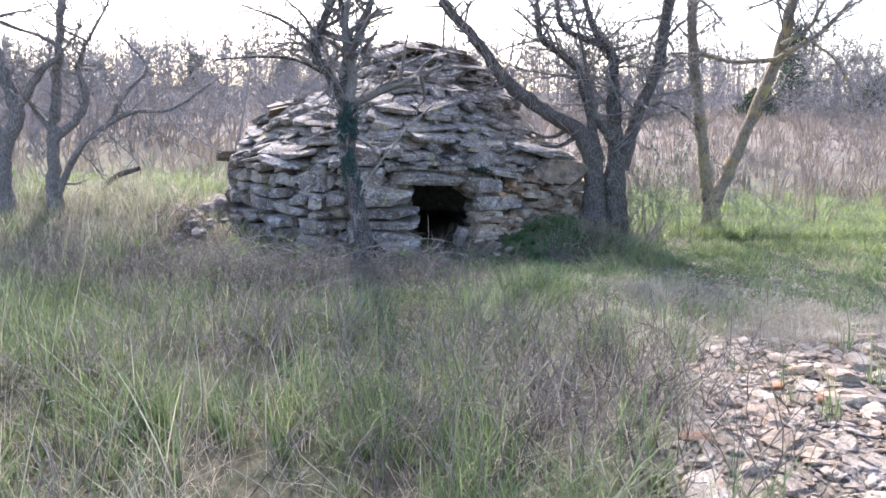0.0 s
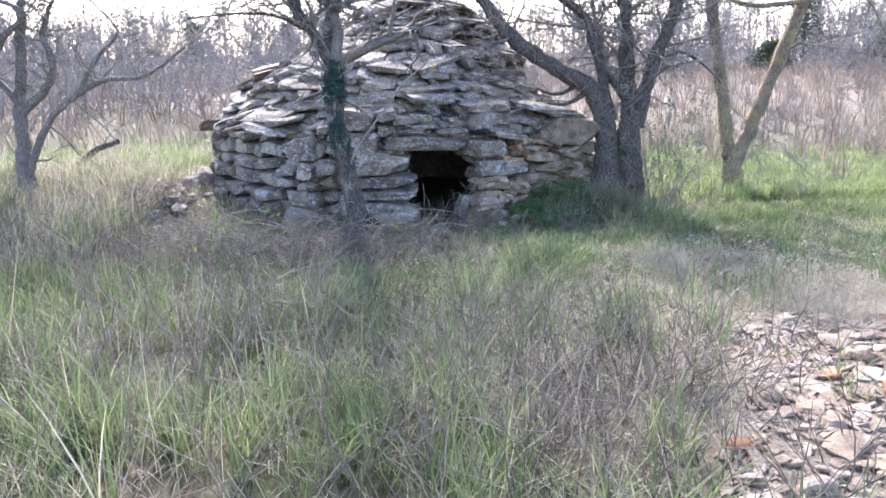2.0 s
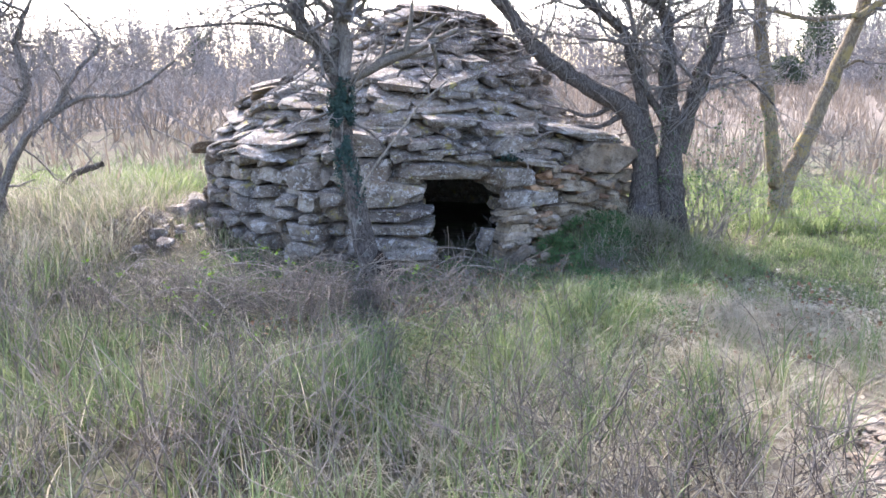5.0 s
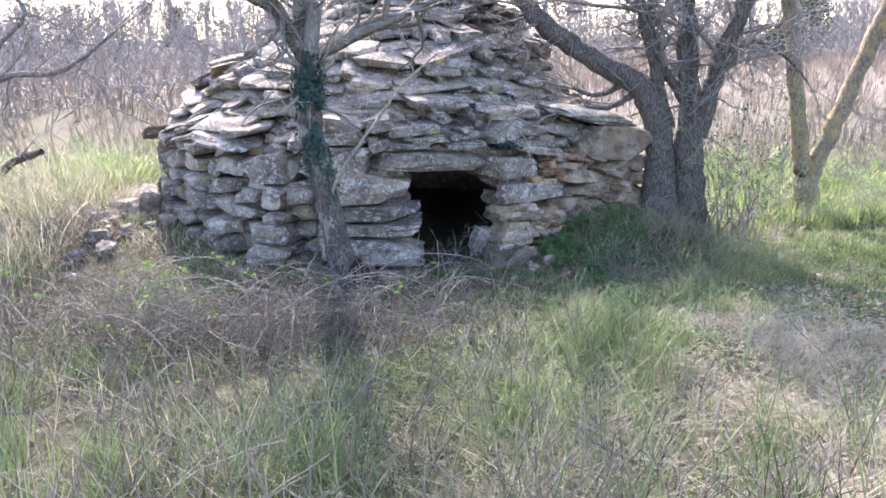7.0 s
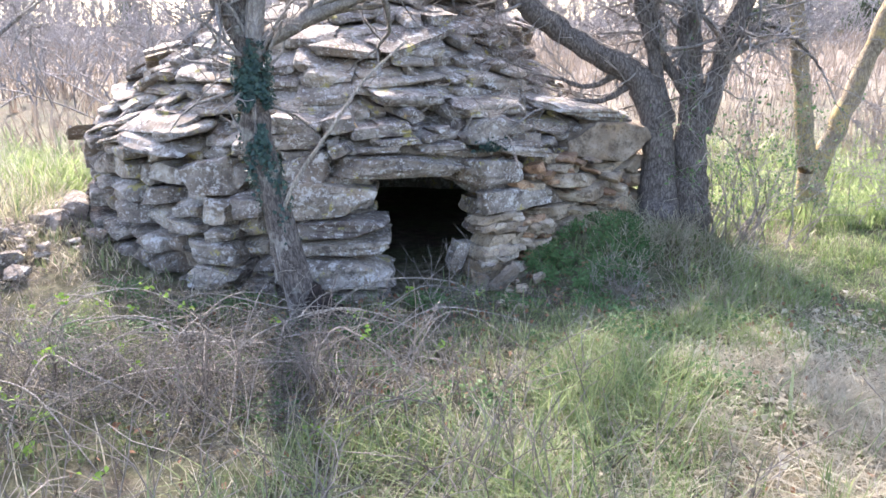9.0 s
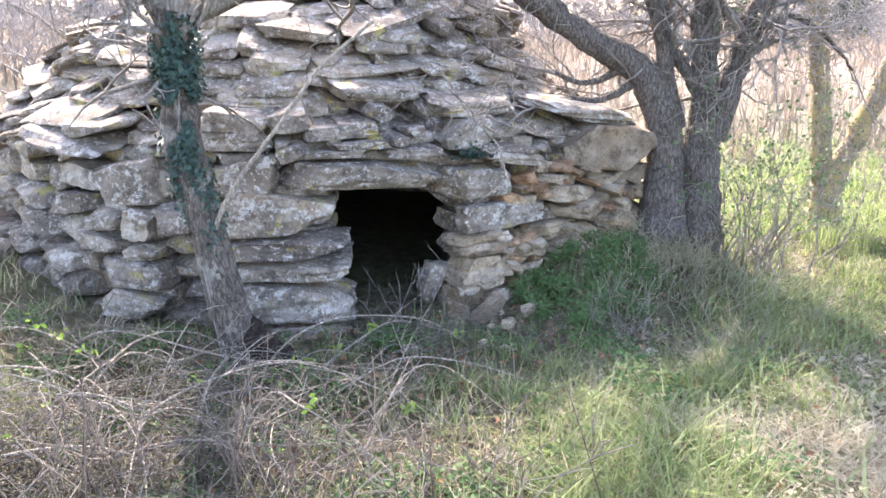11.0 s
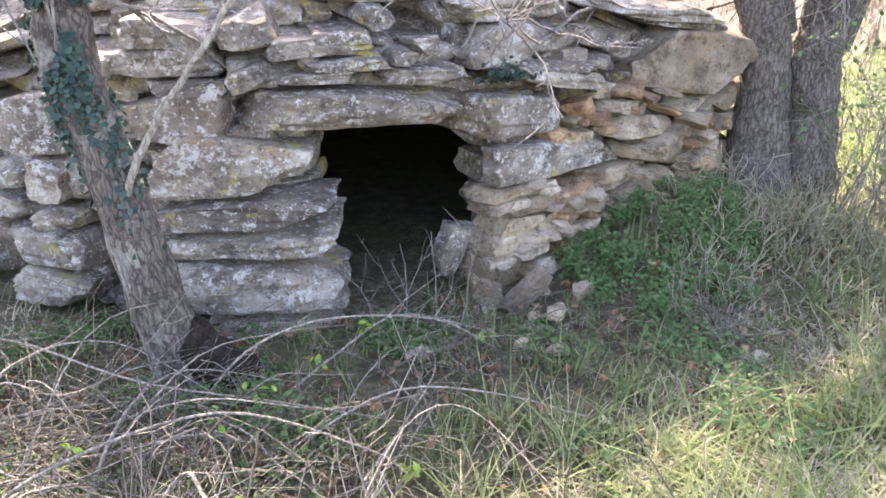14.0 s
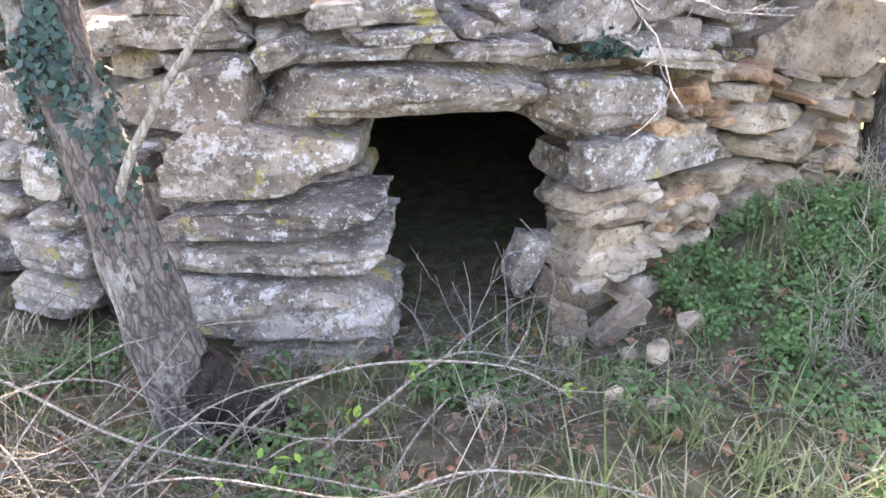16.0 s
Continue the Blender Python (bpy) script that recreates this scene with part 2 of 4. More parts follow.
IVY = leaf_material("ivy_leaves", [(0.0, (0.008, 0.024, 0.024)), (0.5, (0.018, 0.045, 0.042)), (1.0, (0.04, 0.075, 0.06))], 0.1, 0.45)
BUD = leaf_material("spring_leaves", [(0.0, (0.09, 0.2, 0.03)), (0.5, (0.16, 0.29, 0.05)), (1.0, (0.28, 0.38, 0.08))], 0.35)
EVERGREEN = leaf_material("evergreen_leaves", [(0.0, (0.04, 0.06, 0.04)), (0.5, (0.065, 0.09, 0.055)), (1.0, (0.1, 0.12, 0.075))], 0.2)


def heap_mask(nt, dist):
    """Bare reddish soil round the stone heap and the trodden ground beside it."""
    k = nt.nodes.new("ShaderNodeMapRange")
    k.inputs["From Min"].default_value, k.inputs["From Max"].default_value = 2.7, 1.6
    nt.links.new(dist, k.inputs["Value"])
    return k.outputs[0]


def soil_material():
    m, nt, b = nodes_of("soil_and_thatch", 0.95)
    pos = position(nt)
    c = ramp(nt, tex(nt, pos, 9.0, 8, 0.7), [(0.34, (0.05, 0.04, 0.03)), (0.5, (0.12, 0.095, 0.07)), (0.66, (0.25, 0.21, 0.16))])
    g = ramp(nt, tex(nt, pos, 1.7, 9, 0.75), [(0.38, (0, 0, 0)), (0.62, (0.85, 0.85, 0.85))])
    c = mix(nt, g, c, ramp(nt, tex(nt, pos, 24.0, 5, 0.7), [(0.35, (0.07, 0.09, 0.04)), (0.65, (0.16, 0.18, 0.09))]))
    red = nt.nodes.new("ShaderNodeVectorMath")
    red.operation = "DISTANCE"
    red.inputs[1].default_value = (2.9, 4.0, 0.0)
    nt.links.new(pos, red.inputs[0])
    c = mix(nt, heap_mask(nt, red.outputs["Value"]), c, ramp(nt, tex(nt, pos, 14.0, 8, 0.7), [(0.3, (0.15, 0.118, 0.09)), (0.5, (0.28, 0.235, 0.185)), (0.68, (0.42, 0.375, 0.315))]))
    far = nt.nodes.new("ShaderNodeSeparateXYZ")
    nt.links.new(pos, far.inputs[0])
    k = nt.nodes.new("ShaderNodeMapRange")
    k.inputs["From Min"].default_value, k.inputs["From Max"].default_value = 14.0, 24.0
    nt.links.new(far.outputs["Y"], k.inputs["Value"])
    dry = ramp(nt, tex(nt, pos, 0.5, 8, 0.7), [(0.35, (0.125, 0.102, 0.083)), (0.65, (0.23, 0.19, 0.155))])
    c = mix(nt, k.outputs[0], c, dry)
    nt.links.new(c, b.inputs["Base Color"])
    bump(nt, b, tex(nt, pos, 45.0, 8, 0.75), 1.0, 0.04)
    return m


SOIL = soil_material()

# ---- ground ----
def axis(n, near, far, mid):
    s = np.linspace(-1, 1, n)
    k = math.asinh(far / near)
    return mid + near * np.sinh(k * s)


gx, gy = axis(170, 2.2, 900, 0.0), axis(170, 2.2, 900, 6.0)
gv = [(x, y, ground(x, y)) for y in gy for x in gx]
gf = [(j * 170 + i, j * 170 + i + 1, (j + 1) * 170 + i + 1, (j + 1) * 170 + i) for j in range(169) for i in range(169)]
tagged(put("ground", quads("ground", gv, gf, True), SOIL, None), "uneven meadow ground of soil and dry thatch", "ground", kind="structure")


# ---- the dry-stone hut ----
def rock_mesh(name, seed, res=4, cuts=9, rough=0.07, flat=0.35, strata=0.0, p=14, deep=(0.56, 0.84)):
    """A broken stone that fills -0.5 to 0.5 each way: a box chipped by random planes, then roughened."""
    rng = random.Random(seed)
    planes = []
    for _ in range(cuts):
        d = Vector((rng.gauss(0, 1), rng.gauss(0, 0.7), rng.gauss(0, flat))).normalized()
        planes.append((d, rng.uniform(*deep) * (abs(d.x) + abs(d.y) + abs(d.z))))
    wedge, lean = rng.uniform(-0.22, 0.22), rng.uniform(-0.16, 0.16)
    bm = bmesh.new()
    index = {}
    off = Vector((seed * 3.7, seed * 1.3, 0))

    def vert(i, j, k):
        key = (i, j, k)
        if key not in index:
            q = Vector((2 * i / res - 1, 2 * j / res - 1, 2 * k / res - 1))
            q /= (abs(q.x) ** p + abs(q.y) ** p + abs(q.z) ** p) ** (1 / p)
            for d, o in planes:
                s = q.dot(d) - o
                if s > 0:
                    q -= d * s
            q.z *= 1 + wedge * q.x
            q.x += lean * q.z
            if strata:
                s = strata * noise.noise((0.3 + q.x * 0.4, seed * 2.0, q.z * 3.5))
                q.x *= 1 + s
                q.y *= 1 + s
            q += noise.noise_vector(q * 1.7 + off) * rough + noise.noise_vector(q * 4.3 + off) * rough * 0.6 + noise.noise_vector(q * 9.0 + off) * rough * 0.34 + noise.noise_vector(q * 19.0 + off) * rough * 0.22
            index[key] = bm.verts.new(q)
        return index[key]

    for a in range(res):
        for b in range(res):
            for s in (0, res):
                for dim in range(3):
                    pts = []
                    for u, w in [(a, b), (a + 1, b), (a + 1, b + 1), (a, b + 1)]:
                        t = [u, w]
                        t.insert(dim, s)
                        pts.append(vert(*t))
                    bm.faces.new(pts)
    bmesh.ops.recalc_face_normals(bm, faces=bm.faces)
    for k in range(3):
        lo, hi = min(v.co[k] for v in bm.verts), max(v.co[k] for v in bm.verts)
        for v in bm.verts:
            v.co[k] = (v.co[k] - lo) / (hi - lo) - 0.5
    me = bpy.data.meshes.new(name)
    bm.to_mesh(me)
    bm.free()
    me.polygons.foreach_set("use_smooth", [True] * len(me.polygons))
    me.set_sharp_from_angle(angle=radians(24))
    return me


PROFILE = [(-0.3, 2.34), (0.5, 2.28), (0.95, 2.22), (1.12, 2.04), (1.3, 1.86), (1.63, 1.53), (1.8, 1.14), (2.05, 0.85), (2.28, 0.55), (2.36, 0.25)]


def hut_r(z, th):
    for (z0, r0), (z1, r1) in zip(PROFILE, PROFILE[1:]):
        if z <= z1:
            r = r0 + (r1 - r0) * max(0, (z - z0) / (z1 - z0))
            break
    else:
        r = 0.2
    swell = 0.4 * math.exp(-((th - 57) / 13) ** 2) * (1 - sstep(0.7, 1.5, z))
    lean = 0.42 * sstep(1.5, 1.8, z) * math.sin(radians(th))
    return max(0.12, r + lean) + swell + 0.05 * math.sin(radians(th * 3 + 40)) * (1 - sstep(1.6, 2.2, z))


def hut_at(th, z, r):
    a = radians(th)
    return (HUT[0] + r * math.sin(a), HUT[1] - r * math.cos(a), z)


DOOR = (8.6, 26.0, -0.3, 0.68)
hut = thing("dry_stone_hut", (HUT[0], HUT[1], ground(*HUT)), "round corbelled dry-stone hut of grey lichened limestone slabs", "hut")


def shell(off, inward, gap):
    ths = sorted(set([gap[0], gap[1]] + [t for t in np.arange(-180, 180, 5.0) if not gap[0] < t < gap[1]] + [15.0, 20.0]))
    zs = [-0.3, 0.2, DOOR[3], 0.95, 1.3, 1.6, 1.8, 2.05, 2.25]
    v = [hut_at(t, z - off * 0.35 * (z > 1), max(0.02, hut_r(z, t) - off)) for z in zs for t in ths]
    n, f = len(ths), []
    for j in range(len(zs) - 1):
        for i in range(n):
            if ths[i] >= gap[0] - 0.01 and ths[i] < gap[1] - 0.01 and zs[j] < DOOR[3] - 0.01:
                continue
            i2 = (i + 1) % n
            q = (j * n + i, j * n + i2, (j + 1) * n + i2, (j + 1) * n + i)
            f.append(q[::-1] if inward else q)
    f.append(tuple((len(zs) - 1) * n + i for i in range(n))[:: -1 if inward else 1])
    return v, f


ov, of = shell(0.3, False, (7.0, 31.0))
iv, inf = shell(0.6, True, (4.0, 37.0))
put("core", mesh_of("core", ov, of, False), STONE_REST, hut, label="rubble filling behind the facing stones")
put("inner_wall", mesh_of("inner_wall", iv, inf, False), STONE_REST, hut, label="dark inner vault of the hut")

BLOCKS = [rock_mesh("block", 10 + i, 6, 10, 0.09, 1.0, 0.03, 10.0, (0.56, 0.84)) for i in range(16)]
SLABS = [rock_mesh("slab", 40 + i, 6, 10, 0.11, 0.8, 0.03, 10.0, (0.52, 0.84)) for i in range(22)]
FINE = [rock_mesh("slab", 80 + i, 15, 10, 0.085, 1.0, 0.025, 12.0, (0.6, 0.88)) for i in range(18)]
FINE_FRESH = [me.copy() for me in FINE]
SHARDS_FRESH = [rock_mesh("stone", 740 + i, 5, 11, 0.06, 0.8, 0.0, 20.0, (0.52, 0.8)) for i in range(12)]
SHARDS_RUSTY = [me.copy() for me in SHARDS_FRESH]
BLOCKS_PALE = [rock_mesh("stone", 700 + i, 5, 10, 0.05, 0.6, 0.05, 20.0, (0.6, 0.88)) for i in range(8)]
PLAIN = [rock_mesh("slab", 140 + i, 3, 9, 0.1, 0.4) for i in range(16)]
near_stones, far_stones = [], []


def stone(th, z, length, depth, height, pitch, roll, mesh, proud=0.0, yaw=0.0):
    r = hut_r(z, th) + proud - depth / 2
    m = pose(*hut_at(th, z, r), pitch, roll, th + yaw) @ Matrix.Diagonal((length, depth, height, 1))
    return m, mesh


rs = random.Random(5)
z = -0.2
while z < 2.34:
    low = z < 0.88
    h = rs.uniform(0.12, 0.2) if low else rs.uniform(0.07, 0.115) * (1 - 0.25 * sstep(1.6, 2.4, z))
    th = -180 + rs.uniform(0, 20)
    end = th + 360
    while th < end:
        zone = -33 < th < 62 and z < 1.12
        ln = rs.uniform(0.14, 0.4) if low else rs.choice((0.18, 0.28, 0.38, 0.5, 0.64)) * rs.uniform(0.8, 1.15)
        if zone:
            ln = rs.uniform(0.12, 0.3)
        r = max(0.25, hut_r(z, th))
        dth = math.degrees(ln / r)
        t = ((th + dth / 2 + 180) % 360) - 180
        wave = noise.noise((t * 0.05, z * 1.5, 1.0))
        zz = z + h / 2 + (0.02 if low else 0.06) * wave + rs.uniform(-0.014, 0.014)
        hh = h * (rs.uniform(0.74, 1.0) if low else rs.uniform(0.58, 0.98))
        if zz - hh / 2 < DOOR[3] + 0.1 and t + dth / 2 > DOOR[0] - 2 and t - dth / 2 < DOOR[1] + 2:
            th += dth
            continue
        proud = rs.uniform(-0.07, 0.05) if low else rs.uniform(-0.09, 0.11)
        if zone:
            proud -= 0.13
        if rs.random() < (0.3 if not low else 0.12):
            hh *= 1.35
        if 18 < t < 23.5 and 1.0 < zz < 1.15:      # the small dark hole above the lintel
            th += dth
            continue
        pitch = rs.uniform(-3, 7) if low else rs.uniform(5, 20) + 5 * sstep(0.85, 1.1, z) * (1 - sstep(1.6, 1.9, z))
        s = stone(t, zz, ln * rs.uniform(0.9, 1.04), min(rs.uniform(0.32, 0.44), r * 1.2), hh, pitch, rs.gauss(0, 4.5) if low else rs.gauss(0, 8) + 16 * noise.noise((t * 0.08, z * 2.2, 7.0)), rs.choice(BLOCKS if low else SLABS), proud, rs.uniform(-8, 8))
        (near_stones if -72 < t < 75 else far_stones).append((abs(t - 5), s))
        th += dth * rs.uniform(0.9, 1.0)
    z += h * (0.95 if low else 0.74)
# capstones
for i in range(9):
    near_stones.append((0, (pose(HUT[0] + 0.38 + rs.uniform(-0.4, 0.4), HUT[1] + rs.uniform(-0.35, 0.3), 2.22 + 0.012 * i, rs.uniform(-5, 8), rs.uniform(-6, 6), rs.uniform(0, 180))
                            @ Matrix.Diagonal((rs.uniform(0.4, 0.7), rs.uniform(0.3, 0.45), 0.06, 1)), rs.choice(SLABS))))

# the stones round the doorway: from angle, to angle, from height, to height, depth, pitch, roll, proud
DOORWAY = [
    (1.2, 24.4, 0.675, 0.835, 0.5, 0, 4, 0.03), (23.9, 36.2, 0.575, 0.765, 0.45, 0, 3, 0.05), (-9.3, 8.2, 0.435, 0.715, 0.5, 0, 0, 0.04),
    (-9, 10, 0.31, 0.45, 0.5, 0, 0, 0.05), (-9.5, 10.2, 0.19, 0.32, 0.5, 0, 0, 0.04), (-10, 10.6, -0.04, 0.2, 0.5, 0, 1, 0.05),
    (-3, 10.2, -0.2, -0.03, 0.45, 0, 0, 0.02), (-11.5, 0.8, 0.62, 0.86, 0.4, -6, -3, 0.03),
    (-1.2, 5.6, 0.98, 1.14, 0.35, 5, -14, 0.05), (-11, 0, 1.0, 1.12, 0.4, 6, 4, 0.08), (-11.5, -0.4, 0.9, 1.01, 0.4, 4, 0, -0.02),
    (9, 24, 1.15, 1.25, 0.4, 8, 3, 0.06), (23.5, 44, 1.06, 1.17, 0.5, 8, 2, 0.12), (13.5, 18.3, 1.03, 1.15, 0.35, 4, 24, 0.04), (-27.5, -17.6, 0.55, 0.83, 0.4, 0, -5, 0.04),
    (-29.5, -23.1, 0.42, 0.54, 0.35, 0, 2, 0.03), (-22.3, -17, 0.37, 0.58, 0.35, 0, 8, 0.03), (-31, -22.7, 0.29, 0.42, 0.35, 0, 3, 0.03),
    (-23, -16.8, 0.27, 0.37, 0.35, 0, -2, 0.04), (-26.6, -15.9, 0.11, 0.28, 0.35, 0, 2, 0.04), (-27.4, -16, -0.06, 0.12, 0.35, 0, 0, 0.04),
    (24.9, 34.3, 0.86, 1.05, 0.35, 0, -3, 0.03), (33.1, 38.5, 0.9, 1.03, 0.3, 0, -8, 0.0), (29.7, 45.4, 0.76, 0.83, 0.35, 4, 10, 0.06), (30, 44, 0.82, 0.88, 0.35, 4, 8, 0.04),
    (5.3, 12.8, 0.86, 0.91, 0.3, 0, 0, 0.02), (8.2, 16.3, 0.905, 0.965, 0.3, 3, -3, 0.03), (4.3, 11.9, 0.96, 1.04, 0.35, 4, -4, 0.03),
    (8.8, 15.5, 0.97, 1.06, 0.35, 5, 5, 0.06), (15.4, 24.7, 0.84, 0.91, 0.3, 3, 2, 0.02), (0.4, 4.9, 0.84, 0.93, 0.3, 0, -12, 0.02),
    (16.6, 19.4, 0.9, 0.97, 0.25, 0, 0, 0.0), (19.1, 22.4, 0.94, 1.01, 0.25, 0, 0, 0.0), (-16.5, -10.5, 0.86, 1.0, 0.35, 3, 0, 0.02), (26, 44.5, 0.37, 0.55, 0.26, 0, 2, 0.03), (-17, -10, 0.42, 0.6, 0.35, 0, 0, 0.02),
]
FRESH_STONES = [
    (25.0, 35.2, 0.315, 0.385, 0.5, 0, 2, 0.05), (25.4, 36.8, 0.24, 0.325, 0.45, 0, 1, 0.04), (26.4, 33.2, 0.15, 0.25, 0.4, 0, -3, 0.03), (32, 39.4, 0.13, 0.24, 0.35, 0, 4, 0.02),
    (25.6, 33.8, 0.05, 0.17, 0.4, 0, 2, 0.05), (25.5, 36, -0.12, 0.06, 0.4, 0, 0, -0.04),
    (35.3, 41.8, 0.5, 0.57, 0.3, 0, 0, 0.02), (41.4, 49, 0.58, 0.69, 0.3, 0, 10, 0.0), (37, 43, 0.57, 0.66, 0.3, 0, -12, 0.0), (42, 52, 0.49, 0.6, 0.3, 0, 6, 0.02),
    (45.3, 56, 0.4, 0.51, 0.3, 0, -8, 0.0), (54, 64, 0.5, 0.6, 0.35, 0, -6, 0.0), (56, 68, 0.4, 0.5, 0.4, 0, -3, 0.03), (52, 66, 0.6, 0.68, 0.4, 0, -8, -0.02), (50, 64, 0.28, 0.4, 0.4, 0, 0, 0.0),
    (60, 72, 0.47, 0.63, 0.4, 0, -8, 0.08), (58, 71, 0.3, 0.46, 0.4, 0, 4, 0.08), (61, 73, 0.62, 0.71, 0.4, 0, -10, 0.06), (64, 76, 0.2, 0.33, 0.4, 0, 3, 0.06),
    (39, 50, 0.26, 0.38, 0.35, 0, 0, -0.02), (40, 46, 0.68, 0.76, 0.3, 0, 5, -0.02),
]
for k, (a, b, z0, z1, dep, pt, rl, pr) in enumerate(DOORWAY + FRESH_STONES):
    t, zz = (a + b) / 2, (z0 + z1) / 2
    ln = radians(b - a) * hut_r(zz, t)
    fresh = k >= len(DOORWAY)
    yaw = 0
    if 24 < t < 45 and a < 31 and z1 < 0.6:
        dep = 0.24
    thick = (z1 - z0) * (0.93 if 2 <= k < 7 else 1.0)
    m, me = stone(t, zz, ln, dep, thick, pt, rl, (FINE_FRESH if fresh else FINE)[k % 18], pr, yaw)
    name = "lintel" if k < 2 else "jamb_stone" if k < 7 or a < 29 and fresh else "stone"
    put(name, me, FRESH if fresh else STONE, hut, m)
# pale split pieces wedged into the jamb
for k in range(26):
    t, zz = rs.uniform(26.5, 40), rs.uniform(-0.1, 0.4)
    ln = rs.uniform(0.07, 0.15)
    m, me = stone(t, zz, ln, 0.14, ln * rs.uniform(0.3, 0.55), rs.uniform(-8, 12), rs.gauss(0, 9), BLOCKS_PALE[k % len(BLOCKS_PALE)], rs.uniform(0.03, 0.07), rs.uniform(-20, 20))
    put("stone", me, RUBBLE, hut, m)
# small broken pieces packed into the damaged shoulder
for k in range(150):
    t, zz = rs.uniform(34, 68), rs.uniform(-0.12, 0.78)
    if zz > 0.56 and t > 50 or (t < 45 and 0.36 < zz < 0.54) or (zz < 0.2 and t > 56):
        continue
    ln = rs.uniform(0.06, 0.17)
    m, me = stone(t, zz, ln, rs.uniform(0.12, 0.22), ln * rs.uniform(0.3, 0.7), rs.uniform(-10, 15), rs.gauss(0, 14), rs.choice(SHARDS_RUSTY if k % 2 else SHARDS_FRESH), rs.uniform(0.0, 0.06), rs.uniform(-25, 25))
    put("stone", me, RUSTY if k % 2 else FRESH, hut, m)
# the inner stones of the passage through the wall
for k in range(6):
    zz = -0.12 + 0.155 * k
    for x, y, w, sg in ((-0.47, 8.62, 0, 0), (0.47, 8.8, 4, 1)):
        put("stone", BLOCKS[(2 * k + sg) % 16], STONE, hut, pose(x + rs.uniform(-0.02, 0.02), y, zz + 0.03, 0, rs.uniform(-3, 3), w + rs.uniform(-4, 4)) @ Matrix.Diagonal((0.24, 0.6, 0.16, 1)))
for r in (2.0, 1.8):
    put("stone", BLOCKS[5], STONE, hut, pose(*hut_at(17.5, 0.79, r), 0, 1, 17) @ Matrix.Diagonal((1.1, 0.24, 0.16, 1)))
# the large squarish block and the flat roof plate at the hut's shoulder
put("stone", FINE_FRESH[3], FRESH, hut, pose(1.37, 9.1, 0.8, 0, 7, 22) @ Matrix.Diagonal((0.8, 0.42, 0.33, 1)), "large tan squarish block")
for x, y, zz, l, h, rl in ((1.6, 9.26, 0.6, 0.36, 0.15, -6), (1.66, 9.28, 0.46, 0.38, 0.14, 5), (1.6, 9.28, 0.33, 0.34, 0.13, -3), (1.68, 9.36, 0.22, 0.34, 0.14, 4)):
    put("stone", SHARDS_FRESH[int(zz * 20) % 12], FRESH, hut, pose(x, y, zz, 4, rl, 40) @ Matrix.Diagonal((l, 0.34, h, 1)))
put("stone", FINE[5], STONE, hut, pose(1.18, 9.15, 1.06, 8, 6, 30) @ Matrix.Diagonal((0.8, 0.6, 0.08, 1)))
put("stone", FINE[9], STONE, hut, pose(1.3, 9.2, 1.0, 8, 8, 34) @ Matrix.Diagonal((0.65, 0.5, 0.06, 1)))
put("stone", FINE[2], STONE, hut, pose(-2.72, 9.85, 0.9, 0, -18, -60) @ Matrix.Diagonal((0.3, 0.5, 0.09, 1)))
near_stones.sort(key=lambda s: s[0])
for d, (m, me) in near_stones[:300]:
    put("stone", me, STONE, hut, m)
jv, jf = [], []
for d, (m, me) in near_stones[300:] + far_stones:
    n = len(jv)
    if d > 75:
        me = PLAIN[n % 16]
    jv += [tuple(m @ v.co) for v in me.vertices]
    jf += [tuple(n + i for i in f.vertices) for f in me.polygons]
put("rubble_facing", quads("rubble_facing", jv, jf), STONE_REST, hut, kind="stuff")


# ---- trees ----
def deeper(pts, y0, y1):
    """Slides a limb drawn at the depth y0 to the depth y1 as seen from the start of the walk."""
    k = y1 / y0
    return [(x * k, y1, 1.5 + (z - 1.5) * k) for x, z in pts]


def grow(tubes, start, way, length, radius, level, rng, droop=0.0, spread=0.9, dens=5.0, thin=0.001):
    n = 5 if level > 1 else 4
    p, d = Vector(start), Vector(way).normalized()
    pts, rads = [p.copy()], [radius]
    for i in range(n):
        d = (d + Vector((rng.gauss(0, 0.2), rng.gauss(0, 0.2), rng.gauss(0, 0.16) - droop))).normalized()
        p = p + d * (length / n)
        pts.append(p.copy())
        rads.append(max(thin, radius * (1 - 0.75 * (i + 1) / n)))
    tubes.add(pts, rads, 4 if radius > 0.012 else 3)
    if level <= 0:
        return
    for _ in range(max(1, int(length * dens * rng.uniform(0.7, 1.3)))):
        f = rng.uniform(0.2, 0.97)
        i = min(n - 1, int(f * n))
        q = pts[i].lerp(pts[i + 1], f * n - i)
        base = (pts[i + 1] - pts[i]).normalized()
        side = Vector((rng.gauss(0, 1), rng.gauss(0, 1), rng.gauss(0.15, 0.8))).normalized()
        grow(tubes, q, base * (1 - spread * 0.5) + side * spread, length * rng.uniform(0.3, 0.62), radius * 0.6 * (1 - f * 0.4), level - 1, rng, droop, spread, dens * 1.15, thin)


def limb_mesh(name, pts, r0, r1, rng, sides=10, flare=0.0, wob=0.02):
    line = smooth_line(pts, 7)
    n = len(line)
    t = Tubes()
    line = [p + Vector((rng.gauss(0, min(wob, r0 * 0.4) * 0.35), rng.gauss(0, min(wob, r0 * 0.4) * 0.35), 0)) for p in line]
    rads = []
    for i in range(n):
        f = i / (n - 1)
        rads.append((r0 + (r1 - r0) * f) * (1 + 0.1 * noise.noise((i * 0.6, r0 * 50, 2))) + flare * math.exp(-f * 9))
    t.add(line, rads, sides)
    for k, v in enumerate(t.v):      # ridged bark
        v += noise.noise_vector(v * 9.0) * r0 * 0.16 + noise.noise_vector(v * 24.0) * r0 * 0.08
    return t.mesh(name), line, rads


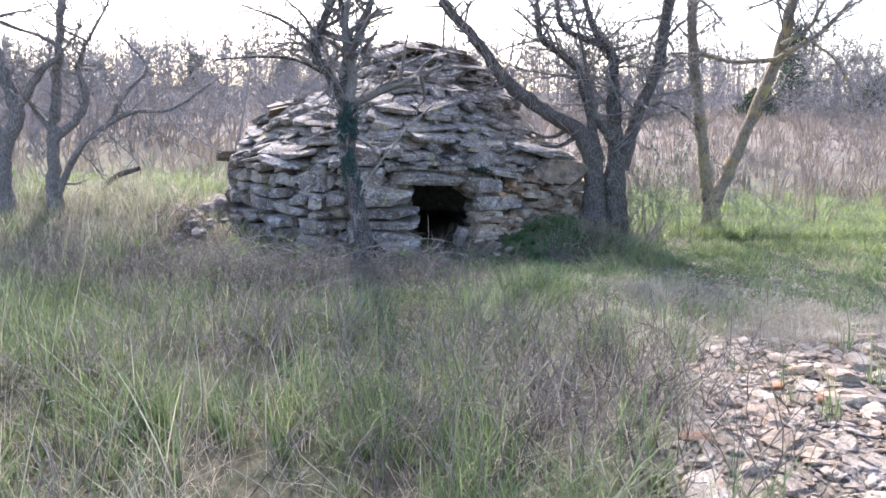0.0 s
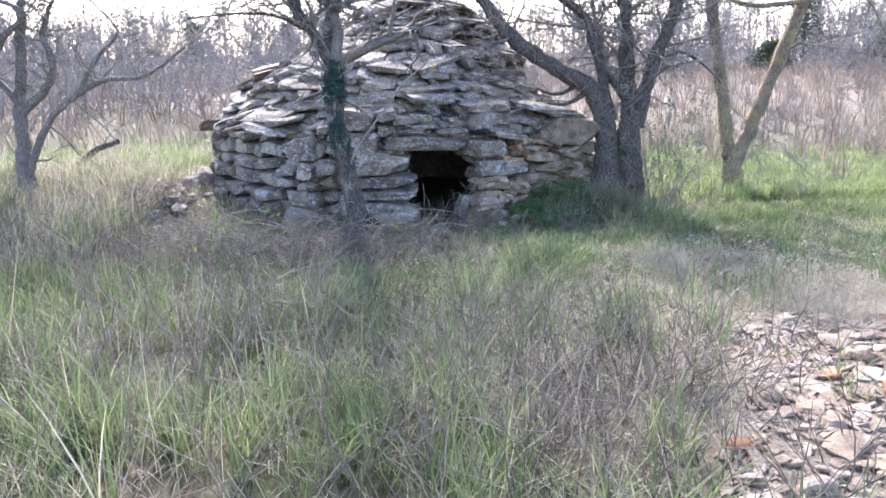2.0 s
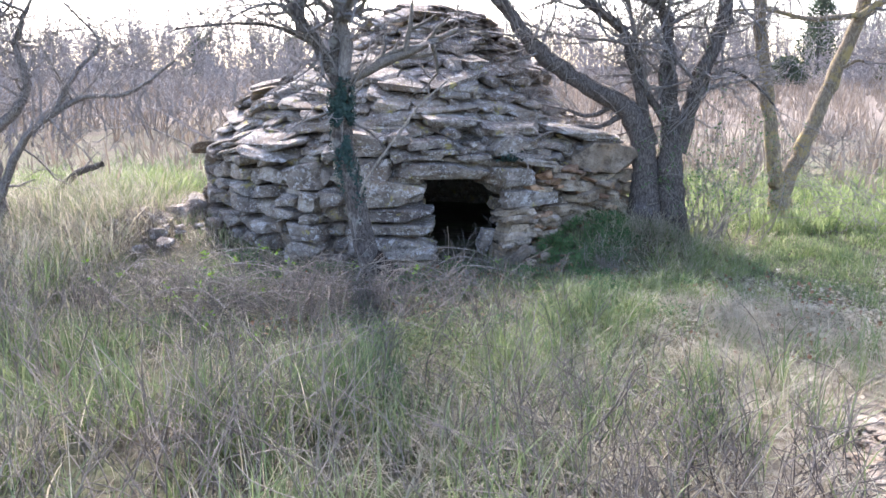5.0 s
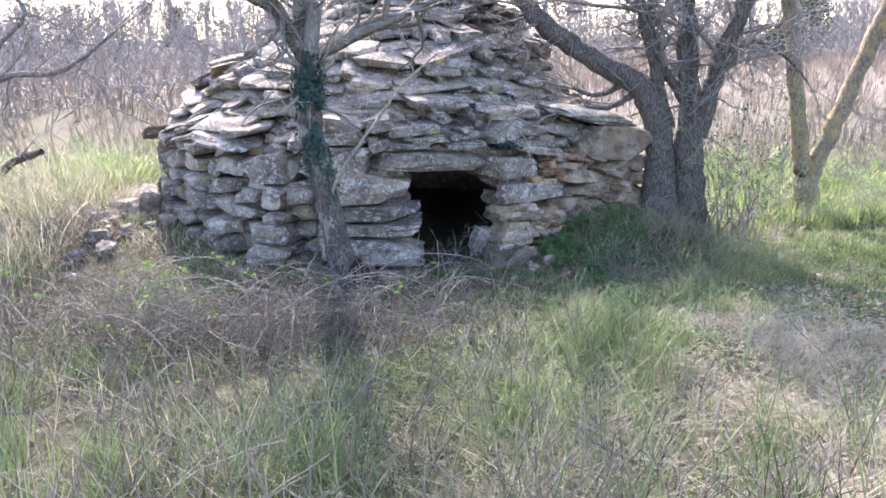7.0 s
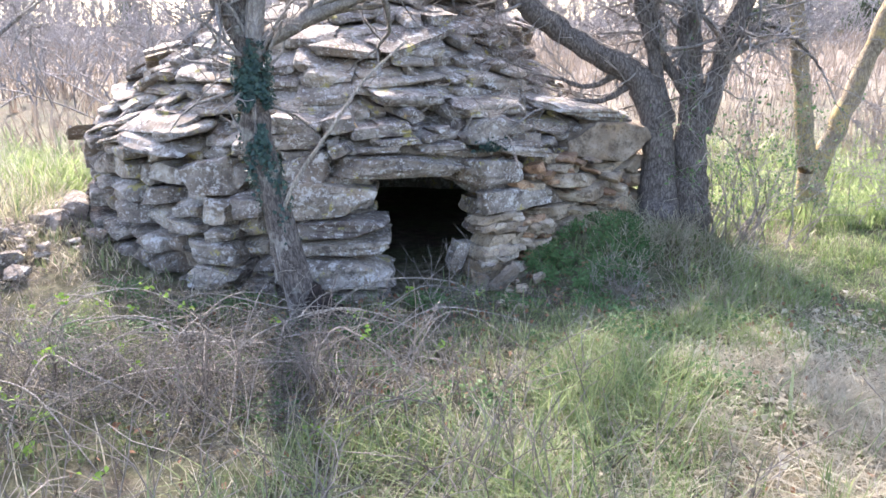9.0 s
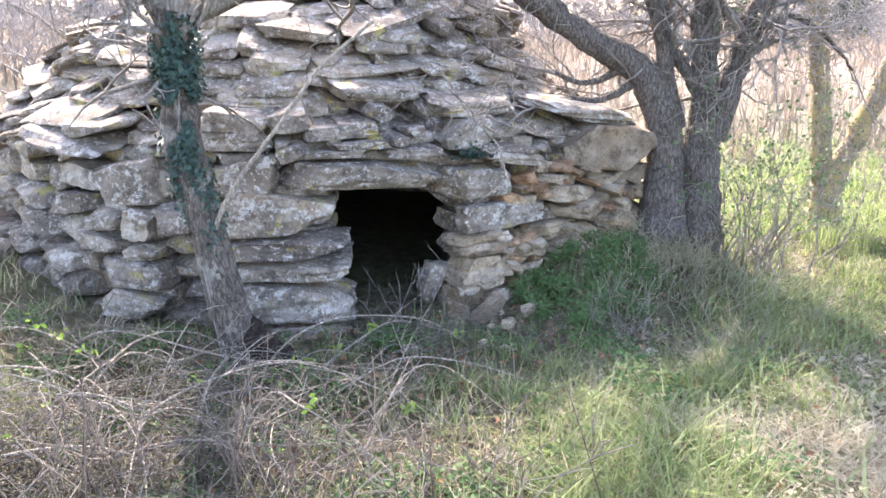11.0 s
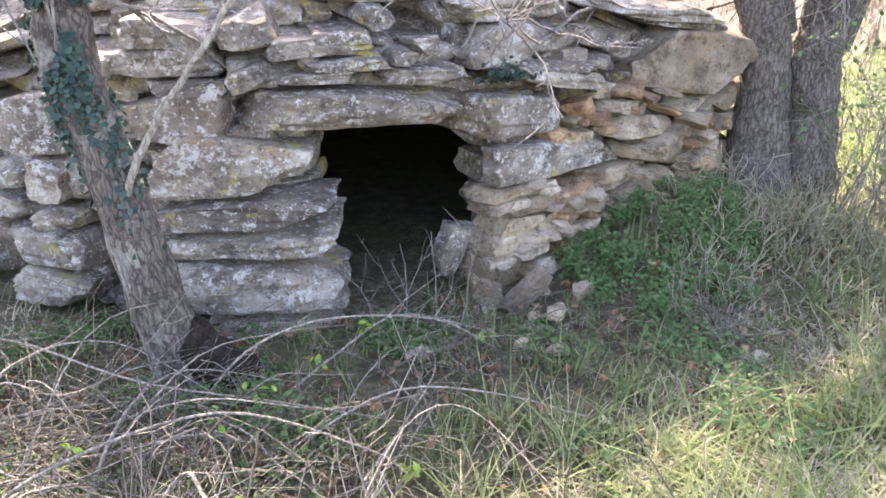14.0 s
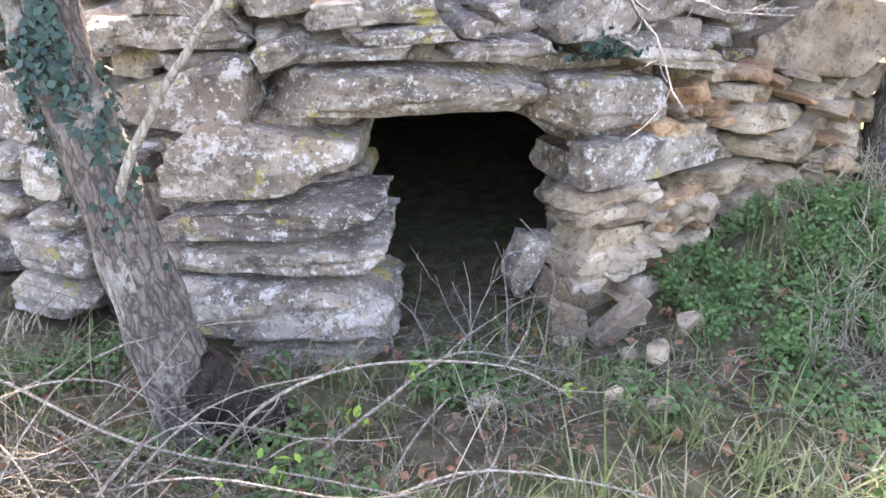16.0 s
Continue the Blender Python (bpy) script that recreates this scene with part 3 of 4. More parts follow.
def tree(label, base, trunks, limbs, bark, twig, seed, twigs=5, tlen=0.9, group="bare trees round the hut", level=3, dens=7.0):
    rng = random.Random(seed)
    ob = thing("tree", base, label, "tree", group)
    lines = []
    for pts, r0, r1, flare, *still in trunks:
        me, line, rads = limb_mesh("trunk", pts, r0, r1, rng, 14, flare)
        stem = put("trunk", me, bark, ob)
        if not still:
            lines.append((line, rads, 0.72, stem))
    for pts, r0, r1, *still in limbs:
        me, line, rads = limb_mesh("limb", pts, r0, r1, rng, 8)
        limb = put("limb", me, bark, ob)
        if not still:
            lines.append((line, rads, 0.15, limb))
    for line, rads, lo, bearer in lines:
        tw = Tubes()
        total = sum((b - a).length for a, b in zip(line, line[1:]))
        for _ in range(max(2, int(twigs * total * (1.1 - lo)))):
            f = rng.uniform(lo, 1.0)
            i = min(len(line) - 2, int(f * (len(line) - 1)))
            d = (line[i + 1] - line[i]).normalized()
            side = Vector((rng.gauss(0, 1), rng.gauss(0, 1), rng.gauss(0.2, 0.8))).normalized()
            grow(tw, line[i], d * 0.5 + side, tlen * rng.uniform(0.45, 1.1), min(0.016, rads[i] * 0.45), level - 1, rng, 0.0, 0.9, dens, 0.0034)
        # each limb runs on upwards into finer growth
        grow(tw, line[-1], line[-1] - line[-2], tlen * 1.8, rads[-1] * 0.9, level, rng, 0.0, 0.8, dens, 0.0034)
        grow(tw, line[-2], line[-1] - line[-2] + Vector((rng.gauss(0, .05), rng.gauss(0, .05), 0)), tlen * 1.5, rads[-1] * 0.8, level, rng, 0.0, 0.9, dens, 0.0034)
        put("twig_growth", tw.mesh("twig_growth"), twig, bearer)
    return ob


# slim tree before the hut's front wall
tree_a = tree("slender dark bare tree with an ivied leaning trunk", (-0.82, 7.72, -0.1),
     [([(-0.74, 7.7, -0.2), (-0.8, 7.72, 0.12), (-0.965, 7.76, 0.9), (-0.99, 7.78, 1.3), (-0.98, 7.78, 1.6)], 0.096, 0.076, 0.06)],
     [([(-0.98, 7.78, 1.5), (-1.14, 7.75, 1.82), (-1.28, 7.7, 2.06), (-1.19, 7.68, 2.36), (-1.06, 7.66, 2.72), (-1.0, 7.6, 3.1)], 0.06, 0.03),
      ([(-0.98, 7.78, 1.55), (-1.0, 7.8, 1.92), (-0.83, 7.82, 2.32), (-0.74, 7.85, 2.6), (-0.66, 7.9, 3.0)], 0.062, 0.03),
      ([(-1.01, 7.79, 1.85), (-0.97, 7.75, 2.2), (-1.03, 7.7, 2.6), (-1.05, 7.65, 2.95)], 0.042, 0.02),
      ([(-1.15, 7.76, 1.83), (-1.49, 7.85, 1.99), (-1.84, 7.9, 2.03), (-2.36, 7.95, 2.0)], 0.02, 0.006),
      ([(-1.27, 7.72, 2.1), (-1.59, 7.85, 2.36), (-1.99, 7.95, 2.52)], 0.022, 0.008),
      ([(-1.24, 7.72, 2.16), (-1.42, 7.85, 2.43), (-1.64, 7.95, 2.62)], 0.02, 0.008)],
     BARK_PATCHED, TWIG, 3, 16, 0.7)
put("root", limb_mesh("root", [(-0.79, 7.71, 0.12), (-0.7, 7.71, 0.0), (-0.6, 7.72, -0.1), (-0.5, 7.74, -0.2)], 0.1, 0.09, random.Random(6), 12)[0], BARK_BASE, tree_a, label="near-black root flare of the trunk")
put("limb", limb_mesh("limb", [(-0.88, 7.7, 0.52), (-0.83, 7.68, 0.68), (-0.71, 7.7, 0.88), (-0.64, 7.71, 0.97), (-0.47, 7.74, 1.19), (-0.34, 7.8, 1.36), (-0.1, 7.9, 1.56)], 0.014, 0.008, random.Random(9), 8)[0], CANE, tree_a, label="pale lichen-covered side branch")

# old many-stemmed tree beside the doorway
def at2(pts):
    return deeper(pts, 8.5, 9.15)


tree("old gnarled many-stemmed bare tree with dark bark", (2.0, 9.1, ground(2.0, 9.1)),
     [([(1.84, 9.0, -0.1)] + at2([(1.75, 0.42), (1.72, 0.85)]) + at2([(1.57, 1.25), (1.18, 1.49), (0.73, 1.8), (0.4, 2.22), (-0.04, 2.69)]), 0.14, 0.05, 0.12),
      ([(2.12, 9.2, -0.1)] + at2([(2.0, 0.3), (1.97, 0.7), (1.99, 1.05)]), 0.185, 0.1, 0.07, 0)],
     [(at2([(1.79, 0.95), (1.6, 1.62), (1.48, 1.99), (1.09, 2.29), (1.01, 2.71)]), 0.062, 0.03),
      (at2([(1.93, 0.95), (1.87, 1.62), (1.88, 2.12), (1.33, 2.41), (1.23, 2.75)]), 0.055, 0.026),
      (at2([(2.04, 0.87), (2.19, 1.5), (2.38, 2.06), (2.46, 2.75), (2.5, 3.2)]), 0.088, 0.055),
      (at2([(2.0, 1.0), (1.94, 1.62), (1.85, 2.12), (1.64, 2.42), (1.54, 2.75)]), 0.06, 0.03),
      (at2([(2.02, 1.0), (1.85, 1.25), (1.7, 1.5), (1.6, 1.9)]), 0.05, 0.025),
      (at2([(1.45, 1.32), (1.2, 1.22), (1.0, 1.28)]), 0.03, 0.014),
      (at2([(1.5, 1.22), (1.3, 1.12), (1.08, 1.13)]), 0.032, 0.016),
      (at2([(2.2, 1.5), (2.45, 1.62), (2.7, 1.5), (2.9, 1.3)]), 0.025, 0.008)],
     BARK_DARK, TWIG, 8, 15, 0.85)

# forked tree with yellow lichen
tree("forked bare tree with yellow lichen on its bark", (3.68, 10.1, ground(3.68, 10.1)),
     [([(3.7, 10.1, -0.15), (3.64, 10.1, 0.3), (3.6, 10.1, 0.45), (3.45, 10.1, 1.36), (3.31, 10.1, 2.1), (3.22, 10.1, 2.95)], 0.1, 0.06, 0.06),
      ([(3.7, 10.1, 0.05), (3.72, 10.1, 0.35), (3.88, 10.1, 0.77), (4.18, 10.1, 1.59), (4.42, 10.1, 2.33), (4.53, 10.1, 2.97)], 0.095, 0.065, 0.04)],
     [([(4.3, 9.95, 2.2), (3.76, 9.9, 2.16), (3.31, 9.9, 2.26), (2.95, 9.9, 2.26)], 0.035, 0.01),
      ([(4.27, 9.95, 2.17), (4.82, 9.9, 2.53), (5.14, 9.9, 2.88)], 0.04, 0.02),
      ([(4.36, 9.95, 2.38), (4.67, 9.9, 2.59), (4.85, 9.9, 2.94)], 0.035, 0.02),
      ([(4.2, 10.0, 1.65), (4.3, 9.9, 1.72), (4.36, 9.85, 1.7)], 0.02, 0.012),
      ([(4.6, 9.9, 2.5), (5.0, 9.8, 2.2), (5.2, 9.7, 1.8), (5.3, 9.7, 1.5)], 0.02, 0.006)],
     BARK_LICHEN, TWIG, 12, 10, 0.9)

# trees on the bank beside the hut
tree("bare grey tree with low spreading branches", (-4.6, 8.9, ground(-4.6, 8.9)),
     [([(-4.66, 8.9, 0.05), (-4.64, 8.9, 0.6), (-4.6, 8.9, 1.17), (-4.53, 8.9, 1.63), (-4.45, 8.9, 2.2), (-4.37, 8.9, 2.8)], 0.082, 0.04, 0.05)],
     [([(-4.66, 8.88, 0.25), (-4.5, 8.85, 0.65), (-4.17, 8.8, 1.11), (-3.61, 8.75, 1.44), (-3.15, 8.75, 1.48), (-2.67, 8.75, 1.78)], 0.05, 0.012),
      ([(-4.6, 8.9, 1.1), (-4.21, 8.9, 1.5), (-4.24, 8.9, 1.95), (-4.1, 8.9, 2.3)], 0.055, 0.02),
      ([(-3.96, 8.8, 1.24), (-3.66, 8.85, 1.7), (-3.45, 8.9, 1.96), (-3.75, 8.9, 2.34)], 0.028, 0.008),
      ([(-4.6, 8.9, 1.2), (-4.9, 8.9, 1.6), (-5.2, 8.9, 1.9)], 0.04, 0.015)],
     BARK_GREY, TWIG, 17, 9, 0.75)
tree("dark crooked bare tree leaning over the bank", (-5.15, 8.7, ground(-5.15, 8.7)),
     [([(-5.1, 8.7, 0.05), (-5.14, 8.7, 0.5), (-5.1, 8.7, 0.97), (-4.9, 8.7, 1.43), (-4.99, 8.7, 1.81), (-5.14, 8.7, 2.3)], 0.12, 0.06, 0.05)],
     [([(-4.9, 8.7, 1.43), (-4.6, 8.7, 1.87), (-4.32, 8.7, 2.13), (-4.62, 8.7, 2.31)], 0.05, 0.02),
      ([(-5.0, 8.7, 1.1), (-5.4, 8.7, 1.7), (-5.6, 8.7, 2.3)], 0.05, 0.02)],
     BARK_GREY, TWIG, 23, 9, 0.75)

# fallen branch on the bank
rng = random.Random(4)
br = thing("fallen_branch", (-4.5, 10.0, ground(-4.5, 10.0)), "broken dead branch sticking up from the bank", "branch")
put("wood", limb_mesh("wood", [(-4.8, 10.0, 0.25), (-4.54, 10.0, 0.46), (-4.34, 10.0, 0.61), (-4.05, 10.0, 0.7)], 0.05, 0.035, rng, 8)[0], BARK_DARK, br)
tw = Tubes()
grow(tw, (-4.3, 10.0, 0.62), (0.4, 0, 0.6), 0.35, 0.015, 1, rng)
put("crown", tw.mesh("crown"), TWIG, br)


# ---- leaves as small folded quads ----
def leaves(name, centres, sizes, rng, normals=None):
    n = len(centres)
    c = np.array(centres)
    s = np.array(sizes)[:, None]
    a = rng.normal(size=(n, 3))
    if normals is not None:
        nn = np.array(normals)
        a -= (a * nn).sum(1)[:, None] * nn * 0.85
    a /= np.linalg.norm(a, axis=1)[:, None]
    b = rng.normal(size=(n, 3))
    if normals is not None:
        b = np.cross(nn + 0.25 * b, a)
    b -= (b * a).sum(1)[:, None] * a
    b /= np.linalg.norm(b, axis=1)[:, None]
    v = np.stack([c - a * s * 0.5, c + b * s * 0.36 - a * s * 0.08, c + a * s * 0.55, c - b * s * 0.36 - a * s * 0.08], 1).reshape(-1, 3)
    return quads(name, v, np.arange(4 * n).reshape(-1, 4))


rn = np.random.default_rng(11)
# ivy climbing the slim tree
axis_pts = smooth_line([(-0.84, 7.74, 0.35), (-0.965, 7.76, 0.9), (-0.99, 7.78, 1.3), (-0.98, 7.78, 1.6)], 30)
cs, nr = [], []
for k in range(3600):
    z_ = rn.beta(3, 2.2)
    p = axis_pts[int(z_ * (len(axis_pts) - 1))]
    w = rn.normal(0.15, 0.9)
    if noise.noise((p.z * 3.2, w * 1.2, 5)) < -0.08:
        continue
    d = Vector((math.sin(w), -math.cos(w), 0))
    cs.append(tuple(p + d * rn.uniform(0.08, 0.122)))
    nr.append(tuple((d + Vector((rn.normal(0, .4), rn.normal(0, .4), 0.3 + rn.normal(0, .4)))).normalized()))
ivy = thing("ivy", (-0.85, 7.65, 0.0), "dark green ivy clinging to the slender tree trunk", "ivy")
put("foliage", leaves("foliage", cs, rn.uniform(0.016, 0.036, len(cs)), rn, nr), IVY, ivy, kind="stuff")
vn = Tubes()
for k in range(5):
    x = rn.uniform(-0.04, 0.04)
    vn.add([(-0.82 + x, 7.64, -0.1), (-0.88 + x, 7.65, 0.4), (-0.965 - x, 7.68, 0.9), (-0.99 + x, 7.7, 1.35)], [0.006, 0.006, 0.005, 0.003], 5)
put("stem", vn.mesh("stem"), TWIG, ivy)

# low green herbs on the bank by the doorway
cs, nr = [], []
while len(cs) < 8500:
    x, y = rn.uniform(0.55, 1.75), rn.uniform(7.75, 8.95)
    if math.hypot(x - HUT[0], y - HUT[1]) < 2.25 or math.hypot((x - 1.16) / 0.5, (y - 8.42) / 0.42) > 1 + 0.25 * noise.noise((x * 5, y * 5, 0)) or noise.noise((x * 7, y * 7, 3)) < -0.05:
        continue
    cs.append((x, y, ground(x, y) + rn.uniform(0.02, 0.11)))
    nr.append((rn.normal(0, .3), -0.3 + rn.normal(0, .3), 1))
nr = np.array(nr)
nr /= np.linalg.norm(nr, axis=1)[:, None]
herbs = thing("herb_patch", (1.1, 8.4, ground(1.1, 8.4)), "dense low patch of small dark green herbs beside the doorway", "herbs", kind="stuff")
put("foliage", leaves("foliage", cs, rn.uniform(0.01, 0.023, len(cs)), rn, nr), HERB, herbs, kind="stuff")
# tuft of leaves in the wall above the lintel
cs = [tuple(Vector(hut_at(rn.normal(28, 1.6), 0.83 + abs(rn.normal(0, 0.03)), 2.3 + rn.uniform(0, 0.06)))) for _ in range(160)]
tuft = thing("wall_plant", hut_at(28, 0.82, 2.3), "small green fern growing from the wall above the lintel", "plant")
put("foliage", leaves("foliage", cs, rn.uniform(0.015, 0.035, len(cs)), rn), IVY, tuft, kind="stuff")

# leafy shoots round the foot of the old tree
shrub = thing("shrub", (2.45, 9.0, ground(2.45, 9.0)), "straggly small-leaved green shrub at the old tree's foot", "shrub")
tb, cs = Tubes(), []
rg = random.Random(31)
for k in range(34):
    x, y = rg.gauss(2.5, 0.22), rg.gauss(9.0, 0.15)
    n0 = len(tb.v)
    grow(tb, (x, y, ground(x, y)), (rg.gauss(0.25, 0.35), rg.gauss(-0.1, 0.3), 1), rg.uniform(0.5, 1.25), 0.008, 2, rg, 0.02, 0.8, 5)
    cs += [tuple(v + Vector((rg.gauss(0, .015), rg.gauss(0, .015), rg.gauss(0, .015)))) for v in tb.v[n0::3] if v.z > 0.25]
put("crown", tb.mesh("crown"), TWIG, shrub, kind="stuff")
put("foliage", leaves("foliage", cs, rn.uniform(0.012, 0.03, len(cs)), rn), HERB, shrub, kind="stuff")


# ---- stones on the ground ----
CHIPS = [rock_mesh("stone", 200 + i, 5, 12, 0.07, 0.5, 0.0, 20.0, (0.5, 0.8)) for i in range(16)]
GRIT = [rock_mesh("stone", 240 + i, 3, 9, 0.1, 0.5, 0.0, 16.0, (0.5, 0.8)) for i in range(10)]
GRIT_SMALL = [rock_mesh("stone", 260 + i, 1, 6, 0.2, 0.6) for i in range(10)]
CHIPS_RUST = [me.copy() for me in CHIPS[:5]]
CHIPS_GREY = [me.copy() for me in CHIPS]
rubble = thing("rubble_heap", (3.0, 4.6, ground(3.0, 4.6)), "spread heap of broken pale limestone rubble in the grass", "rubble")
rg = random.Random(9)


def on_heap(x, y):
    return min(((x - 3.0) / 1.5) ** 2 + ((y - 3.5) / 1.7) ** 2, ((x - 1.75) / 0.85) ** 2 + ((y - 2.75) / 0.7) ** 2) < 1 + 0.5 * noise.noise((x * 1.6, y * 1.6, 4))


n = 0
while n < 290:
    x, y = rg.uniform(0.9, 4.4), rg.uniform(1.9, 5.6)
    if not on_heap(x, y) or rg.random() < 0.5 * ((x - 2.6) ** 2 > 2):
        continue
    s = rg.choice((0.06, 0.08, 0.1, 0.13)) * rg.uniform(0.8, 1.4)
    if n < 28:
        s = rg.uniform(0.15, 0.25)
    rust = rg.random() < 0.1
    put("stone", rg.choice(CHIPS_RUST if rust else CHIPS), EARTH_STONE if rust else RUBBLE, rubble,
        pose(x, y, ground(x, y) + s * 0.05, rg.uniform(-16, 16), rg.uniform(-16, 16), rg.uniform(0, 360)) @ Matrix.Diagonal((s * 1.15, s * rg.uniform(0.55, 1), s * rg.uniform(0.22, 0.45), 1)))
    n += 1
jv, jf = [], []
n = 0
while n < 8000:
    x, y = rg.uniform(0.6, 4.9), rg.uniform(1.9, 7.4)
    if not on_heap(x, y) and not (bell(x, y, 2.3, 6.2, 0.7, 0.8) > rg.uniform(0.5, 5)):
        continue
    s = rg.uniform(0.014, 0.032) * rg.choice((1, 1, 1.5, 2.4))
    me = rg.choice(GRIT if s > 0.042 else GRIT_SMALL)
    m = pose(x, y, ground(x, y) + s * 0.1, rg.uniform(-25, 25), rg.uniform(-25, 25), rg.uniform(0, 360)) @ Matrix.Diagonal((s * 1.2, s * rg.uniform(0.6, 1.1), s * 0.3, 1))
    k = len(jv)
    jv += [tuple(m @ v.co) for v in me.vertices]
    jf += [tuple(k + i for i in f.vertices) for f in me.polygons]
    n += 1
put("gravel", quads("gravel", jv, jf), RUBBLE_REST, rubble, kind="stuff")

# fallen stones beside the hut
for k in range(44):
    x, y = rg.gauss(-3.0, 0.4), rg.gauss(8.9, 0.5)
    s = rg.uniform(0.05, 0.18)
    st = put("fallen_stone", rg.choice(CHIPS_GREY), STONE, None, pose(x, y, ground(x, y) + s * 0.2, rg.uniform(-15, 15), rg.uniform(-15, 15), rg.uniform(0, 360)) @ Matrix.Diagonal((s, s * 0.8, s * rg.uniform(0.3, 0.6), 1)))
    tagged(st, "grey fallen limestone block beside the hut wall", "stone", "stones fallen from the hut")
for x, y, lx, ly, lz, rx, ry, rz in [(-2.98, 9.55, 0.5, 0.35, 0.2, 10, -20, 30), (-2.9, 9.2, 0.35, 0.3, 0.18, 0, 10, 80)]:
    tagged(put("fallen_stone", CHIPS_GREY[6], STONE, None, pose(x, y, ground(x, y) + lz * 0.5, rx, ry, rz) @ Matrix.Diagonal((lx, ly, lz, 1))), "grey fallen limestone block beside the hut wall", "stone", "stones fallen from the hut")
for k in range(14):
    x, y, s = rg.uniform(-3.4, -2.75), rg.uniform(8.5, 9.7), rg.uniform(0.14, 0.28)
    tagged(put("fallen_stone", CHIPS_GREY[k], STONE, None, pose(x, y, ground(x, y) + s * 0.12, rg.uniform(-20, 20), rg.uniform(-25, 25), rg.uniform(0, 360)) @ Matrix.Diagonal((s * 1.2, s, s * 0.45, 1))),
           "grey fallen limestone slab on the bank by the hut", "stone", "stones fallen from the hut")
# stones at the threshold
for k, (x, y, zz, lx, ly, lz, rx, ry, rz) in enumerate([
    (0.52, 8.2, -0.02, 0.25, 0.06, 0.095, 20, -42, 10), (0.34, 8.28, -0.04, 0.17, 0.06, 0.06, 10, 42, 15), (0.36, 8.25, -0.05, 0.14, 0.1, 0.1, 0, 20, 0),
    (0.22, 8.5, 0.06, 0.14, 0.12, 0.28, 5, 22, 20), (0.06, 7.82, -0.08, 0.1, 0.07, 0.06, 8, 10, 20), (0.45, 7.86, -0.08, 0.06, 0.05, 0.05, 0, 0, 50),
    (0.75, 8.2, -0.02, 0.1, 0.07, 0.05, 10, -30, 20), (0.62, 8.05, -0.04, 0.12, 0.07, 0.05, 0, 10, 70)]):
    me = (BLOCKS_PALE[k] if k < 3 else CHIPS[k + 4]).copy()
    me.materials.clear()
    m = STONE if k == 3 else RUBBLE if k in (4, 5) else FRESH
    tagged(put("loose_stone", me, m, None, pose(x, y, zz, rx, ry, rz) @ Matrix.Diagonal((lx, ly, lz, 1))),
           ("leaning yellowish limestone slab at the doorway" if k < 3 else "small pale stone on the ground by the doorway" if k > 3 else "loose grey stone at the doorway"), "stone", "stones at the doorway")
# pale chips among the herbs and on the soil by the doorway
for k in range(12):
    x, y, s = rg.uniform(0.15, 1.35), rg.uniform(7.75, 8.35), rg.uniform(0.035, 0.09)
    me = BLOCKS_PALE[k % 8].copy()
    me.materials.clear()
    tagged(put("loose_stone", me, RUBBLE, None, pose(x, y, ground(x, y) + s * 0.2, rg.uniform(-15, 15), rg.uniform(-20, 20), rg.uniform(0, 360)) @ Matrix.Diagonal((s, s * 0.7, s * 0.45, 1))),
           "small pale limestone chip on the soil by the doorway", "stone", "chips by the doorway")
# dry forked twigs standing before the opening
for x, y, dx, h in ((-0.02, 7.95, 0.35, 0.42), (0.12, 8.0, -0.1, 0.45), (-0.12, 8.05, 0.5, 0.36), (0.2, 7.9, 0.15, 0.5), (0.05, 8.1, -0.3, 0.34)):
    tw = Tubes()
    grow(tw, (x, y, ground(x, y) - 0.02), (dx, 0.05, 1), h, 0.005, 2, rg, 0.0, 0.8, 4.5, 0.0016)
    ob = thing("dry_twig", (x, y, ground(x, y)), "thin grey forked dry twig standing before the doorway", "twig", "twigs before the doorway")
    put("stem", tw.mesh("stem"), TWIG, ob)


# ---- grass and weeds ----
rn = np.random.default_rng(7)


def in_hut(x, y):
    return np.hypot(x - HUT[0], y - HUT[1]) < 2.3


def blades(name, pts, height, width, lean, bend, material, label, category="grass", low=0.6):
    """Many tapering bent blades in one mesh."""
    p = np.asarray(pts, float)
    n = len(p)
    h = height[0] * np.exp(np.clip(rn.normal(0, height[1], n), -1.2, 0.75)) * (1 - low * np.clip((p[:, 1] - 4.9) / 1.5, 0, 1) * (p[:, 1] < 9.4) * (p[:, 0] > -3))
    h *= 0.6 + 0.8 * np.clip([0.5 + 1.3 * noise.noise((a, b, 40.0)) for a, b in p[:, :2] * 1.3], 0, 1)
    a = rn.uniform(0, 2 * np.pi, n)
    d = np.stack([np.cos(a), np.sin(a), np.zeros(n)], 1)
    side = np.stack([-np.sin(a + rn.normal(0, .5, n)), np.cos(a), np.zeros(n)], 1)
    ln = np.abs(rn.normal(0, lean, n))[:, None]
    bd = np.abs(rn.normal(bend, bend * 0.6, n))[:, None]
    w = width * rn.uniform(0.6, 1.4, n)[:, None]
    hh = h[:, None]
    up = np.array([0, 0, 1.0])
    rows = []
    for f, ww in ((0.0, 1.0), (0.4, 0.9), (0.75, 0.6), (1.0, 0.12)):
        c = p + up * hh * f * (1 - 0.25 * bd * f) + d * hh * (ln * f + bd * f ** 2.2)
        rows += [c - side * w * ww * 0.5, c + side * w * ww * 0.5]
    v = np.stack(rows, 1).reshape(-1, 3)
    k = (np.arange(n) * 8)[:, None]
    f = np.concatenate([k + np.array(q) for q in ((0, 1, 3, 2), (2, 3, 5, 4), (4, 5, 7, 6))], 1).reshape(-1, 4)
    ob = put(name, quads(name, v, f), material, None)
    return tagged(ob, label, category, kind="stuff")


